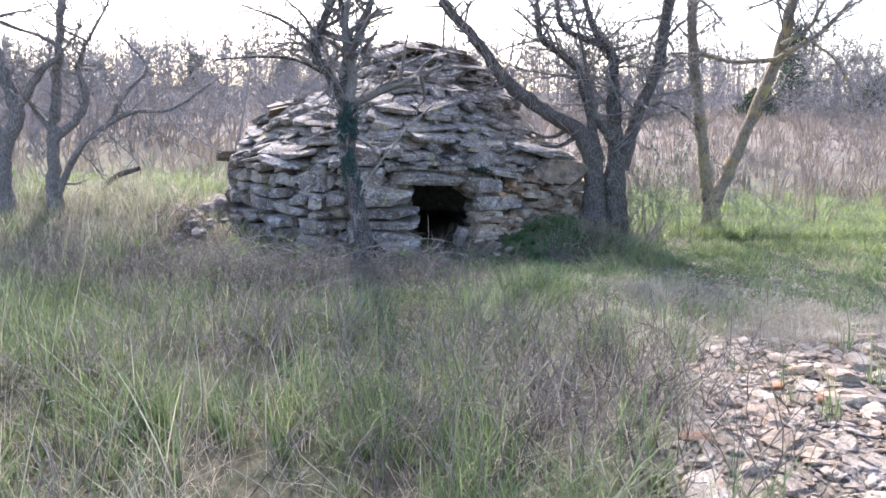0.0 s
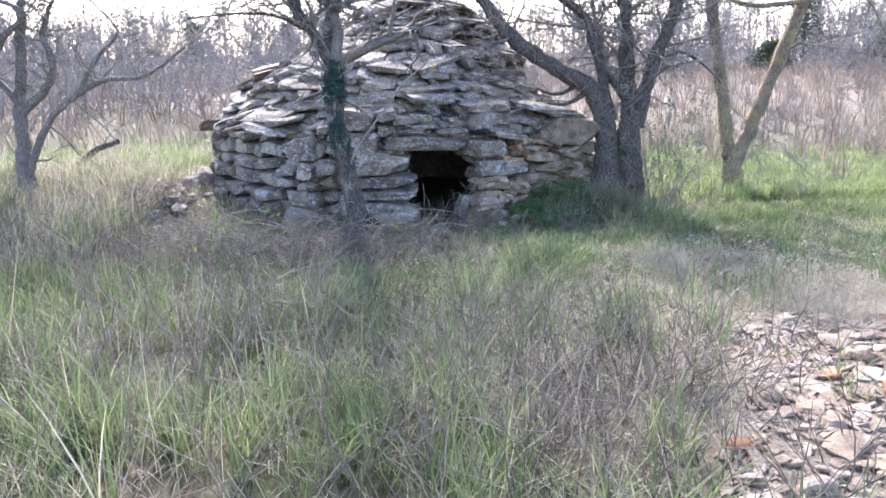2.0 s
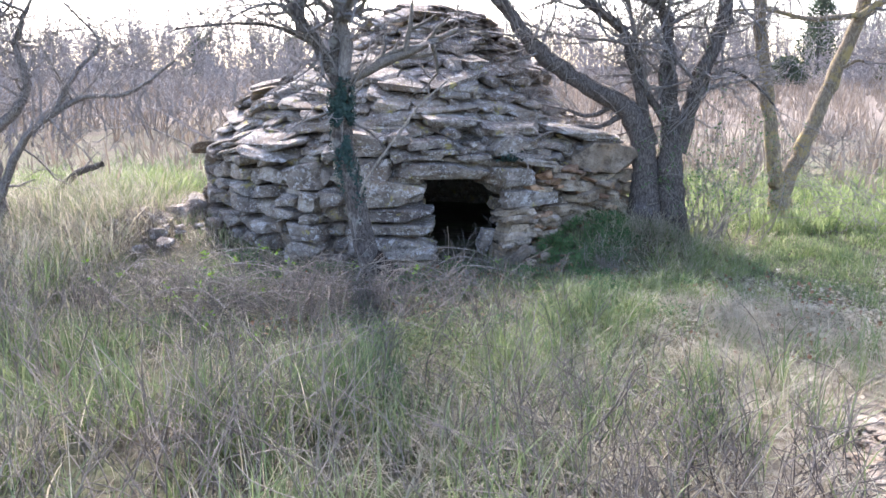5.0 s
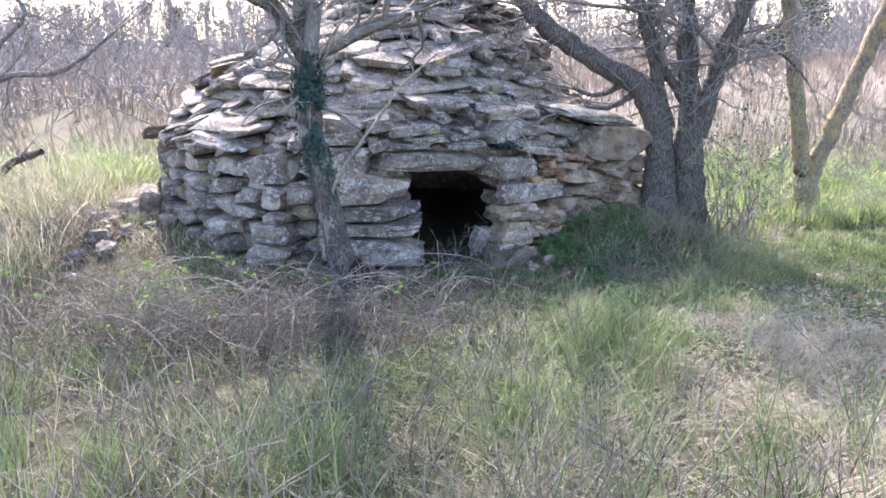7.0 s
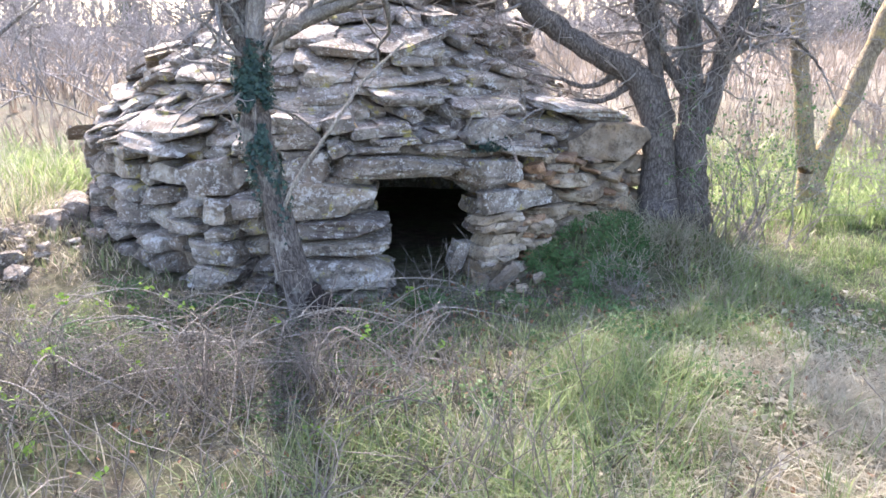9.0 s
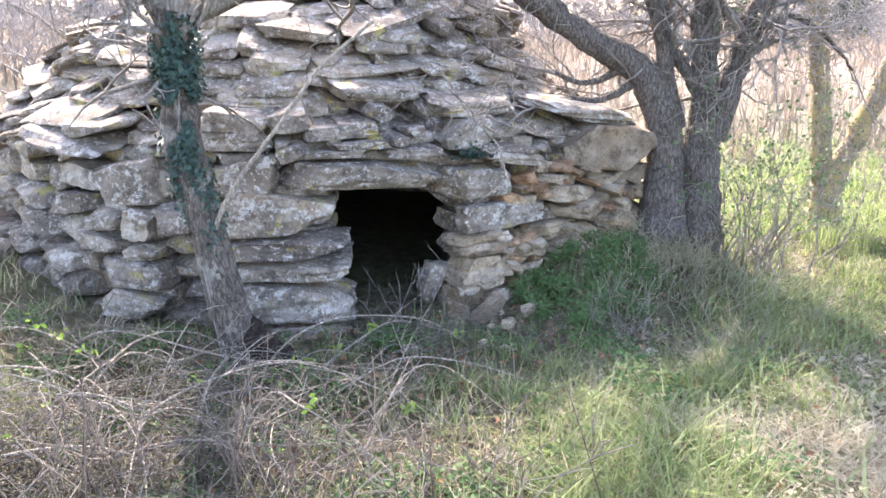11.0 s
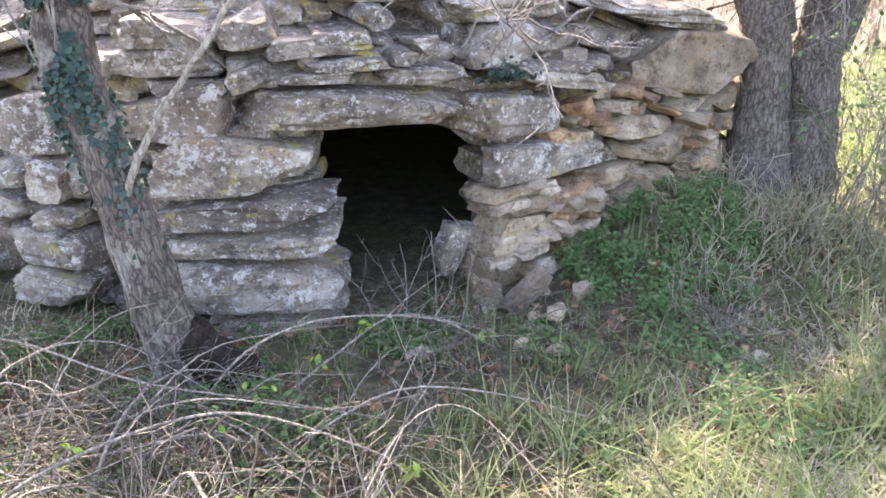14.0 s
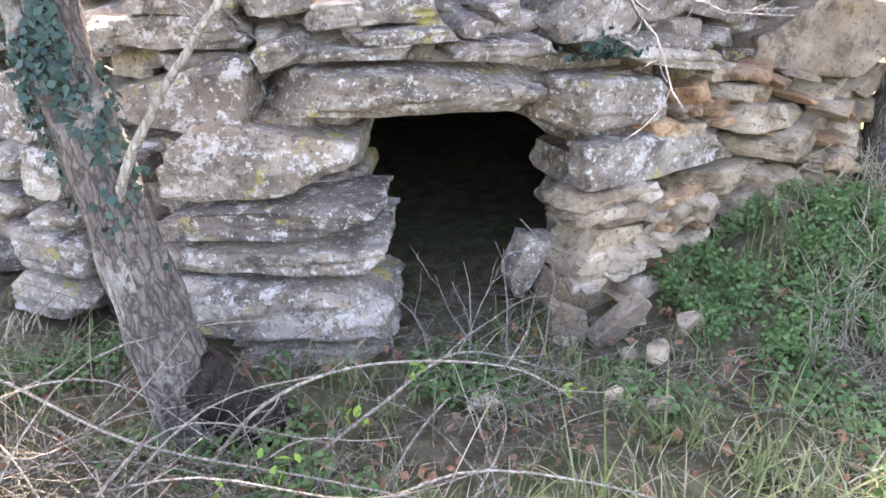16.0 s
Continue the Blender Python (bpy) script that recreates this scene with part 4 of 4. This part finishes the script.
def scatter(n, box, density, clump=0.0, per=1):
    """Points on the ground in the box, kept by a density from 0 to 1; per: blades a clump."""
    out = []
    x0, x1, y0, y1 = box
    while len(out) < n:
        x, y = rn.uniform(x0, x1), rn.uniform(y0, y1)
        if rn.random() > density(x, y) or in_hut(x, y):
            continue
        for _ in range(per):
            a, b = x + rn.normal(0, clump), y + rn.normal(0, clump)
            if not in_hut(a, b):
                out.append((a, b, ground(a, b) - 0.01))
    return out[:n]


def bare(x, y):
    """How far the soil is bare or stony."""
    heap = sstep(1.5, 0.7, min(((x - 3.0) / 1.5) ** 2 + ((y - 3.7) / 1.9) ** 2, ((x - 1.75) / 0.85) ** 2 + ((y - 2.75) / 0.7) ** 2) - 0.5 * noise.noise((x * 1.6, y * 1.6, 4)))
    trail = max(bell(x, y, 2.3, 6.3, 1.0, 0.9), 0.8 * bell(x, y, 0.55, 5.6, 0.35, 0.5))
    return max(heap * 0.93, min(1, trail * 1.1))


def weedy(x, y):
    """The belt of dead weeds before the hut."""
    return max(bell(x, y, -1.25, 6.75, 1.2, 0.33), 0.7 * bell(x, y, -3.5, 7.3, 1.3, 0.9), 0.25 * bell(x, y, -0.95, 4.8, 0.7, 1.1))


def patch(x, y, s, k):
    return 0.5 + noise.noise((x * s, y * s, k)) * 0.9


def tufty(x, y):
    """Grass in clumps with thin places between them."""
    big = 0.5 + 1.3 * noise.noise((x * 0.9, y * 0.9, 2)) + 0.35 * sstep(-0.6, -2.4, x)
    fine = 0.5 + 1.5 * noise.noise((x * 2.7, y * 2.7, 12))
    return min(1.0, max(0.03, big) * min(1.0, max(0.08, fine)) * 1.3)


MEADOW = (-7.5, 6.5, -0.6, 9.6)
shade = lambda x, y: max(bell(x, y, 0.2, 8.2, 0.8, 0.6), 0.9 * bell(x, y, -1.2, 7.6, 1.3, 0.6))
def edge(x, y):
    w = 1.3 * noise.noise((x * 0.6, y * 0.6, 30))
    return sstep(-7.4, -4.6, x + w) * sstep(6.4, 4.2, x + w) * sstep(-0.6, 1.6, y + w)
def near_green(x, y):
    return edge(x, y) * max(0, (1 - bare(x, y)) * (1 - 0.75 * weedy(x, y)) * tufty(x, y) * (1 - 0.5 * shade(x, y)) * (1 - 0.75 * bell(x, y, 0.75, 4.0, 0.85, 1.2)) * (1 - 0.85 * bell(x, y, -3.9, 8.5, 1.7, 1.1)))
blades("grass", scatter(72000, MEADOW, near_green, 0.035, 16), (0.21, 0.5), 0.006, 0.25, 0.35, GREEN, "tall green meadow grass in loose tufts", low=0.66)
def near_straw(x, y):
    return edge(x, y) * max(0.04, (1 - 0.8 * bare(x, y)) * min(1, patch(x, y, 1.1, 9) + 0.6 * bell(x, y, 1.2, 6.4, 1.0, 1.0)) * (1 - 0.9 * shade(x, y)))
blades("dry_grass", scatter(26000, MEADOW, near_straw, 0.05, 8), (0.15, 0.4), 0.004, 0.5, 0.7, STRAW, "bleached dry grass lying between the green tufts")
def matted(x, y):
    return max(bell(x, y, 1.6, 6.4, 1.0, 1.0), 0.5 * bell(x, y, 2.5, 5.3, 1.1, 0.5), 0.6 * bell(x, y, 1.8, 7.6, 1.0, 0.7), 0.5 * bell(x, y, 0.3, 5.2, 0.7, 1.2), bell(x, y, 1.0, 7.1, 0.5, 0.4), 0.6 * bell(x, y, 1.6, 7.9, 0.4, 0.4), 0.25 * bell(x, y, -1.1, 7.2, 1.1, 0.4)) * min(1.0, max(0.04, 0.5 + 1.6 * noise.noise((x * 2.4, y * 2.4, 21))))
blades("dry_grass", scatter(24000, (-2.6, 4.4, 3.6, 9.2), matted, 0.06, 9), (0.13, 0.4), 0.0042, 0.8, 0.9, STRAW, "matted pale dead grass on the trodden ground")
def on_bank(x, y):
    return bell(x, y, -4.0, 8.9, 1.6, 1.5)
blades("dry_grass", scatter(9000, (-7, -1.5, 6.5, 12), on_bank, 0.07, 8), (0.2, 0.4), 0.007, 0.5, 0.5, STRAW, "yellowish dry grass on the bank beside the hut")
def tall_straw(x, y):
    return (1 - bare(x, y)) * (abs(x) > 0.5 or y > 6.4) * (0.35 + 0.6 * weedy(x, y)) * (y < 8) * (1 - sstep(0.3, 1.2, x))
blades("dry_stalks", scatter(4200, MEADOW, tall_straw, 0.08, 3), (0.34, 0.3), 0.0048, 0.4, 0.2, STRAW, "thin bleached grass stalks standing above the meadow")
def around(x, y):
    return (1 - 0.95 * edge(x, y) * (y < 9.2)) * max(0.0, 1 - math.hypot(x, y - 5) / 16) * patch(x, y, 0.5, 3) * (1 - 0.85 * bell(x, y, -3.9, 8.5, 1.7, 1.1))
blades("rough_grass", scatter(24000, (-15, 14, -8, 15), around, 0.08, 12), (0.17, 0.4), 0.012, 0.35, 0.5, GREEN, "rough green grass of the wider meadow")
# fresh tufts by the doorway; the sun they catch is partly in BRIGHT's colour
def tuft_at(x, y):
    return max(bell(x, y, 0.8, 6.65, 0.36, 0.5), 0.6 * bell(x, y, 0.9, 7.2, 0.45, 0.3), 0.6 * bell(x, y, 1.5, 7.3, 0.4, 0.4), 0.5 * bell(x, y, 0.3, 5.6, 0.5, 0.5), 0.6 * bell(x, y, -0.3, 6.1, .4, .4), 0.4 * bell(x, y, 2.2, 8.2, .6, .5))
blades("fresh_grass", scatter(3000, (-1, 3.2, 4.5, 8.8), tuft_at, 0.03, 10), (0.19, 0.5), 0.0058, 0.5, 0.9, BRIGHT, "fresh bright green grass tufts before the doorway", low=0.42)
blades("grass", scatter(4400, (-1, 3.2, 4.5, 8.8), tuft_at, 0.05, 9), (0.2, 0.5), 0.0055, 0.45, 0.5, GREEN, "green grass between the tufts before the doorway", low=0.55)
# paler blades set where the sun falls beyond the trees
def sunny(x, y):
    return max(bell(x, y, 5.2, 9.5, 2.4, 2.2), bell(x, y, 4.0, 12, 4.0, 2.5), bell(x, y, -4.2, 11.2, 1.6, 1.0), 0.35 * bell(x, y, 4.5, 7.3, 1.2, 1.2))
blades("fresh_grass", scatter(30000, (-7, 11, 6, 17), sunny, 0.05, 10), (0.11, 0.4), 0.009, 0.3, 0.4, BRIGHT, "fresh green grass beyond the trees, sunlight put into its colour")
# more sun-paled blades, so the sunlit ground reads lighter than the rest
def sunlit_patch(x, y):
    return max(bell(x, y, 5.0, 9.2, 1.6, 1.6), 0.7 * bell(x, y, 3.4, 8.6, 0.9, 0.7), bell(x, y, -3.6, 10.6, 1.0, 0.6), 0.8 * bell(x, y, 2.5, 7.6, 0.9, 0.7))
blades("fresh_grass", scatter(19000, (-6, 9, 6.5, 13), sunlit_patch, 0.04, 12), (0.13, 0.4), 0.009, 0.35, 0.5, BRIGHT, "fresh lime-green grass coloured paler as if in full sun")
# pale dry field and rough grass behind
def field(x, y):
    return sstep(9, 15, y) * (0.4 + 0.6 * patch(x, y, 0.25, 6))
blades("field_grass", scatter(42000, (-26, 34, 10, 46), field, 0.12, 10), (0.42, 0.35), 0.026, 0.25, 0.25, FIELD, "pale dry grass covering the field behind the hut")


def weeds(name, n, box, dens, height, material, label, seed, spread=0.7, low=0.6):
    rg = random.Random(seed)
    tb = Tubes()
    for x, y, z in scatter(n, box, dens, 0.06, 2):
        h = height * rg.choice((0.45, 0.6, 0.8, 1.0, 1.3)) * (1 - low * sstep(6.2, 7.1, y))
        grow(tb, (x, y, z), (rg.gauss(0, 0.42), rg.gauss(0, 0.42), 1), h, 0.0046, 1, rg, 0.0, spread, 8 / max(h, 0.3) * 0.5, 0.0019)
    return tagged(put(name, tb.mesh(name), material, None), label, "weeds", kind="stuff")


weeds("dead_weeds", 1000, (-6, 1.2, 3.5, 8.1), lambda x, y: weedy(x, y) * (1 - 0.9 * shade(x, y)), 0.52, WEED, "reddish-brown dead branching weeds before the hut", 2, low=0.65)
weeds("dead_weeds", 480, (-0.6, 1.9, 2.2, 6.0), lambda x, y: bell(x, y, 0.75, 4.0, 0.7, 1.1), 0.36, WEED, "grey-brown dead weeds beside the rubble heap", 5)
weeds("dead_weeds", 620, (-4.5, 0.6, 0.8, 6.0), lambda x, y: max(0.0, 0.35 + noise.noise((x * 1.1, y * 1.1, 33))), 0.46, WEED, "thin dark dead weed stems among the meadow grass", 3, spread=0.45)
weeds("dead_weeds", 420, (1.2, 3.0, 7.6, 9.6), lambda x, y: bell(x, y, 1.8, 8.5, .4, .35), 0.5, STRAW, "pale dry weed stems round the old tree's foot", 4)

weeds("dead_weeds", 800, (-6.5, -2.2, 7.2, 10.5), lambda x, y: on_bank(x, y), 0.55, WEED, "brown dead weeds on the stony bank", 6)

# brown dead clump beside the herbs
rg = random.Random(51)
clump = thing("dead_bush", (1.25, 8.0, ground(1.25, 8.0)), "small brown dead bush clump beside the green herbs", "bush")
tb = Tubes()
for k in range(70):
    x, y = rg.gauss(1.25, 0.1), rg.gauss(8.0, 0.1)
    grow(tb, (x, y, ground(x, y)), (rg.gauss(0, 0.6), rg.gauss(-0.2, 0.5), 0.9), rg.uniform(0.14, 0.34), 0.003, 1, rg, 0.03, 0.8, 12, 0.001)
put("tangle", tb.mesh("tangle"), CANE, clump, kind="stuff")


def grass_stalk(x, y, h, tip):
    z = ground(x, y)
    ob = thing("grass_stalk", (x, y, z), "tall bleached grass stalk with a seed head", "grass", "seeding grass stalks")
    t = Tubes()
    end = Vector((x + tip, y + 0.02, z + h))
    t.add(smooth_line([(x, y, z - 0.01), (x + tip * 0.3, y, z + h * 0.5), end], 4), [0.0022 - 0.0001 * i for i in range(9)], 4)
    put("stem", t.mesh("stem"), STRAW, ob)
    t = Tubes()
    d = Vector((tip * 0.9, 0.02, h * 0.5)).normalized()
    t.add([end + d * k for k in (0, 0.015, 0.04, 0.065, 0.085)], [0.0015, 0.005, 0.006, 0.004, 0.0008], 6)
    put("seed_head", t.mesh("seed_head"), STRAW, ob)


for x, y, h, tip in [(0.86, 3.2, 0.34, 0.06), (0.8, 3.32, 0.28, 0.05), (-0.3, 3.7, 0.3, 0.06), (-0.95, 3.3, 0.42, 0.05), (0.35, 3.3, 0.2, 0.03), (-0.55, 4.3, 0.4, -0.04),
                     (-1.5, 3.4, 0.36, -0.1), (-1.8, 4.2, 0.4, 0.05), (0.62, 3.9, 0.22, 0.04), (-0.1, 4.9, 0.3, 0.05), (-1.1, 5.2, 0.36, -0.05), (0.95, 5.2, 0.24, 0.03)]:
    grass_stalk(x, y, h, tip)

# bramble canes arching in front of the hut wall
rg = random.Random(77)


LEAF = mesh_of("leaf", [(0, -0.5, 0), (0.3, -0.1, 0.08), (0.22, 0.25, 0.06), (0, 0.55, -0.05), (-0.22, 0.25, 0.06), (-0.3, -0.1, 0.08), (0, 0, 0)],
               [(0, 1, 6), (1, 2, 6), (2, 3, 6), (3, 4, 6), (4, 5, 6), (5, 0, 6)])


def bramble(base, reach, lift, way, group="brambles before the hut", course=None):
    ob = thing("bramble", base, "dry arching bramble cane with few new leaves", "bramble", group)
    a = radians(way)
    d, s = Vector((math.cos(a), math.sin(a), 0)), Vector((-math.sin(a), math.cos(a), 0))
    b = Vector(base)
    pts = [b, b + d * reach * 0.25 + Vector((0, 0, lift * 0.8)) + s * rg.uniform(-.08, .08), b + d * reach * 0.6 + Vector((0, 0, lift)) + s * rg.uniform(-.12, .12),
           b + d * reach * 0.9 + Vector((0, 0, lift * 0.55)), b + d * reach + Vector((0, 0, lift * 0.2))]
    line = smooth_line(course or pts, 6)
    t = Tubes()
    t.add(line, [0.0058 - 0.0038 * i / len(line) for i in range(len(line))], 5)
    for p in line[2:-1]:
        for _ in range(2):
            t.add([p, p + Vector((rg.gauss(0, 1), rg.gauss(0, 1), rg.gauss(0, 1))).normalized() * 0.012], [0.0018, 0.0004])
    for _ in range(5):
        p = rg.choice(line[3:])
        grow(t, p, d * 0.5 + Vector((rg.gauss(0, 1), rg.gauss(0, 1), rg.gauss(0.3, 0.6))), rg.uniform(0.12, 0.4), 0.0028, 1, rg, 0, 0.8, 7)
    cane = put("cane", t.mesh("cane"), CANE, ob)
    for _ in range(rg.choice((1, 1, 2, 2, 3))):
        p = rg.choice(line[4:])
        for _ in range(6):
            q = p + Vector((rg.gauss(0, .02), rg.gauss(0, .02), abs(rg.gauss(0, .03))))
            s = rg.uniform(0.024, 0.042)
            put("leaf", LEAF, BUD, cane, pose(*q, rg.uniform(-60, 60), rg.uniform(-60, 60), rg.uniform(0, 360)) @ Matrix.Diagonal((s, s, s, 1)))


for k in range(22):
    x, y = rg.uniform(-2.7, -0.2), rg.uniform(6.5, 7.6)
    bramble((x, y, ground(x, y)), rg.uniform(0.4, 1.3), rg.uniform(0.08, 0.38), rg.choice((0, 180)) + rg.gauss(0, 35))
bramble((-1.75, 7.8, -0.05), 1.5, 0.25, 3, course=[(-1.75, 7.8, -0.08), (-1.39, 7.69, 0.12), (-0.82, 7.41, 0.1), (-0.36, 7.35, 0.04), (0.05, 7.35, -0.06)])
bramble((-0.72, 7.5, -0.1), 1.3, 0.22, 8, course=[(-0.72, 7.5, -0.12), (-0.51, 7.53, 0.12), (-0.25, 7.59, 0.2), (0.11, 7.66, 0.15), (0.32, 7.68, 0.02)])


# heap of pale cut canes before the wall
t = Tubes()
for k in range(75):
    x, y = rg.gauss(-1.3, 0.6), rg.gauss(7.15, 0.2)
    if x > 0.1:
        continue
    a, l = rg.choice((0, math.pi)) + rg.gauss(0, 0.7), rg.uniform(0.35, 1.25)
    d, side = Vector((math.cos(a), math.sin(a), 0)), Vector((-math.sin(a), math.cos(a), 0)) * rg.gauss(0, 0.12)
    p = Vector((x, y, ground(x, y) + rg.uniform(0.0, 0.12)))
    up = Vector((0, 0, abs(rg.gauss(0, 0.11))))
    line = smooth_line([p, p + d * l * 0.35 + up + side, p + d * l * 0.7 + up * 0.8 + side * 1.4, p + d * l + up * rg.uniform(-0.2, 0.6)], 4)
    r = rg.uniform(0.0024, 0.0058)
    t.add(line, [r * (1 - 0.6 * i / len(line)) for i in range(len(line))], 4)
    if rg.random() < 0.5:
        grow(t, line[5], d + Vector((rg.gauss(0, 1), rg.gauss(0, 1), rg.gauss(0.2, 0.5))), l * 0.4, r * 0.6, 1, rg, 0, 0.8, 6, 0.0011)
tagged(put("dry_canes", t.mesh("dry_canes"), CANE, None), "tangled heap of pale dry bramble canes before the wall", "canes", kind="stuff")


# dead thatch of thin twigs lying on the ground before the wall
t = Tubes()
for x, y, z in scatter(2100, (-3.2, 0.9, 5.6, 8.2), lambda x, y: max(bell(x, y, -1.3, 6.9, 1.4, 0.8), 0.6 * bell(x, y, 0.2, 7.9, .5, .35)), 0.1, 4):
    a = rg.uniform(0, 6.28)
    d = Vector((math.cos(a), math.sin(a), rg.gauss(0.12, 0.25)))
    p = Vector((x, y, z + rg.uniform(0.01, 0.16)))
    l = rg.uniform(0.08, 0.5)
    t.add([p, p + d * l * 0.5 + Vector((rg.gauss(0, .025), rg.gauss(0, .025), rg.uniform(0, .05))), p + d * l], [0.002, 0.0016, 0.0008])
tagged(put("dead_twigs", t.mesh("dead_twigs"), DEAD, None), "tangle of grey dead twigs lying before the wall", "twigs", kind="stuff")
# small green herbs in the shade of the wall
cs = []
for x, y, z in scatter(11000, (-2.6, 1.9, 6.4, 8.4), lambda x, y: max(0, noise.noise((x * 2.2, y * 2.2, 14)) * 2.2) * (0.3 + shade(x, y) + 0.4 * bell(x, y, -1.2, 7.1, 1.0, 0.4)), 0.025, 7):
    cs.append((x, y, z + rn.uniform(0.01, 0.08)))
up = np.tile((0.0, -0.25, 1.0), (len(cs), 1)) + rn.normal(0, 0.3, (len(cs), 3))
tagged(put("low_herbs", leaves("low_herbs", cs, rn.uniform(0.012, 0.032, len(cs)), rn, up / np.linalg.norm(up, axis=1)[:, None]), HERB, None), "small green herbs sprouting in shade before the wall", "herbs", kind="stuff")
# pale litter on the trodden ground
cs = [(x, y, z + 0.015 + rn.uniform(0, 0.015)) for x, y, z in scatter(5200, (0, 3.8, 5.0, 8.2), lambda x, y: max(bell(x, y, 2.2, 6.5, 0.9, 0.9), 0.5 * bell(x, y, 0.55, 5.8, 0.5, 0.6)))]
up = np.tile((0.0, 0.0, 1.0), (len(cs), 1)) + rn.normal(0, 0.25, (len(cs), 3))
tagged(put("litter", leaves("litter", cs, rn.uniform(0.015, 0.05, len(cs)), rn, up / np.linalg.norm(up, axis=1)[:, None]), STRAW, None), "pale dry leaf and straw litter on trodden soil", "litter", kind="stuff")
# fallen brown leaves
cs = [(x, y, z + 0.02 + rn.uniform(0, 0.03)) for x, y, z in scatter(1100, (-1.5, 2.8, 5.6, 8.4), lambda x, y: 0.25 + shade(x, y))]
tagged(put("fallen_leaves", leaves("fallen_leaves", cs, rn.uniform(0.02, 0.05, len(cs)), rn), EARTH_STONE, None), "dry rust-brown leaves on the ground", "leaves", kind="stuff")


# ---- scrub and trees behind ----
def bush(seed, height, stems, tag, material):
    rg = random.Random(seed)
    ob = thing("bare_bush", (0, 0, 0), *tag)
    t = Tubes()
    for k in range(stems):
        x, y = rg.gauss(0, 0.4), rg.gauss(0, 0.4)
        grow(t, (x, y, 0), (x * 0.9 + rg.gauss(0, .25), y * 0.9 + rg.gauss(0, .25), 1), height * rg.uniform(0.5, 1.1), 0.018, 2, rg, -0.02, 0.75, 1.9, 0.008)
    put("crown", t.mesh("crown"), material, ob)
    return ob


TAG = ("grey-brown leafless scrub bush in the overgrown field", "bush", "scrub behind the hut")
protos = [bush(60 + k, 2.0, 8, TAG, SCRUB) for k in range(5)]
rg = random.Random(15)
spots = []
while len(spots) < 215:
    y = rg.uniform(15, 60)
    x = rg.uniform(-0.75, 0.8) * (y + 4)
    if 0.12 * y < x < 0.62 * y and y < 34 and rg.random() < 0.93:
        continue
    if rg.random() > 0.35 + y / 60:
        continue
    spots.append((x, y))
for k in range(30):
    y = rg.uniform(14, 25)
    spots.append((rg.uniform(-0.75, -0.12) * y, y))
for k in range(150):
    y = rg.uniform(50, 85)
    spots.append((rg.uniform(-0.72, 0.78) * y, y))
for k, (x, y) in enumerate(spots):
    s = rg.uniform(0.65, 1.15) * (1 + 0.026 * max(0, y - 22))
    m = pose(x, y, ground(x, y) - 0.05, 0, 0, rg.uniform(0, 360))
    src = protos[k % 5]
    if k < 5:
        src.matrix_basis, b = m, src
    else:
        b = copy_thing(src, m)
    b.scale = (s * 1.25, s * 1.25, s)


def evergreen(x, y, h, w, seed):
    rg = random.Random(seed)
    z = ground(x, y)
    ob = thing("evergreen_tree", (x, y, z), "dark evergreen tree on the far field edge", "tree", "far evergreens")
    t = Tubes()
    t.add([(x, y, z), (x, y, z + h * 0.5), (x, y, z + h * 0.95)], [0.12, 0.08, 0.02], 6)
    put("trunk", t.mesh("trunk"), BARK_DARK, ob)
    cs = []
    for c in range(70):
        f = rg.uniform(0.08, 1)
        a, r = rg.uniform(0, 6.28), w * (1 - f) ** 0.6 * rg.uniform(0.3, 1)
        q = (x + r * math.cos(a), y + r * math.sin(a), z + h * f)
        cs += [(q[0] + rg.gauss(0, w * .16), q[1] + rg.gauss(0, w * .16), q[2] + rg.gauss(0, h * .05)) for _ in range(60)]
    put("crown", leaves("crown", cs, [rg.uniform(0.09, 0.17) for _ in cs], rn), EVERGREEN, ob)


for k, (x, y, h, w) in enumerate([(21, 46, 5.2, 1.5), (17.5, 42, 1.5, 1.3), (25, 44, 1.8, 1.5), (-20, 62, 3.0, 1.8), (-13, 64, 2.8, 1.5), (29, 50, 2.4, 1.8)]):
    evergreen(x, y, h, w, 300 + k)


def far_tree(seed, h):
    rg = random.Random(seed)
    ob = thing("bare_tree", (0, 0, 0), "slender leafless tree in the far woodland edge", "tree", "far bare trees")
    t = Tubes()
    t.add([(0, 0, 0), (0.1, 0, h * 0.3), (0, 0.1, h * 0.65), (0.05, 0, h)], [0.06, 0.05, 0.035, 0.01], 5)
    put("trunk", t.mesh("trunk"), SCRUB, ob)
    t = Tubes()
    for k in range(12):
        f = rg.uniform(0.12, 0.95)
        grow(t, (0.05, 0.03, h * f), (rg.gauss(0, 1), rg.gauss(0, 1), 1.5), h * 0.34 * rg.uniform(0.5, 1), 0.034, 2, rg, 0, 0.7, 1.7, 0.017)
    put("crown", t.mesh("crown"), SCRUB, ob)
    return ob


ft = [far_tree(400 + k, 5.5) for k in range(3)]
for k in range(380):
    y = rg.uniform(55, 92)
    x = rg.uniform(-0.75, 0.8) * y
    m = pose(x, y, ground(x, y) - 0.1, 0, 0, rg.uniform(0, 360))
    s = rg.uniform(0.5, 0.85) * (y / 52)
    if k < 3:
        b = ft[k]
        b.matrix_basis = m
    else:
        b = copy_thing(ft[k % 3], m)
    b.scale = (s, s, s)
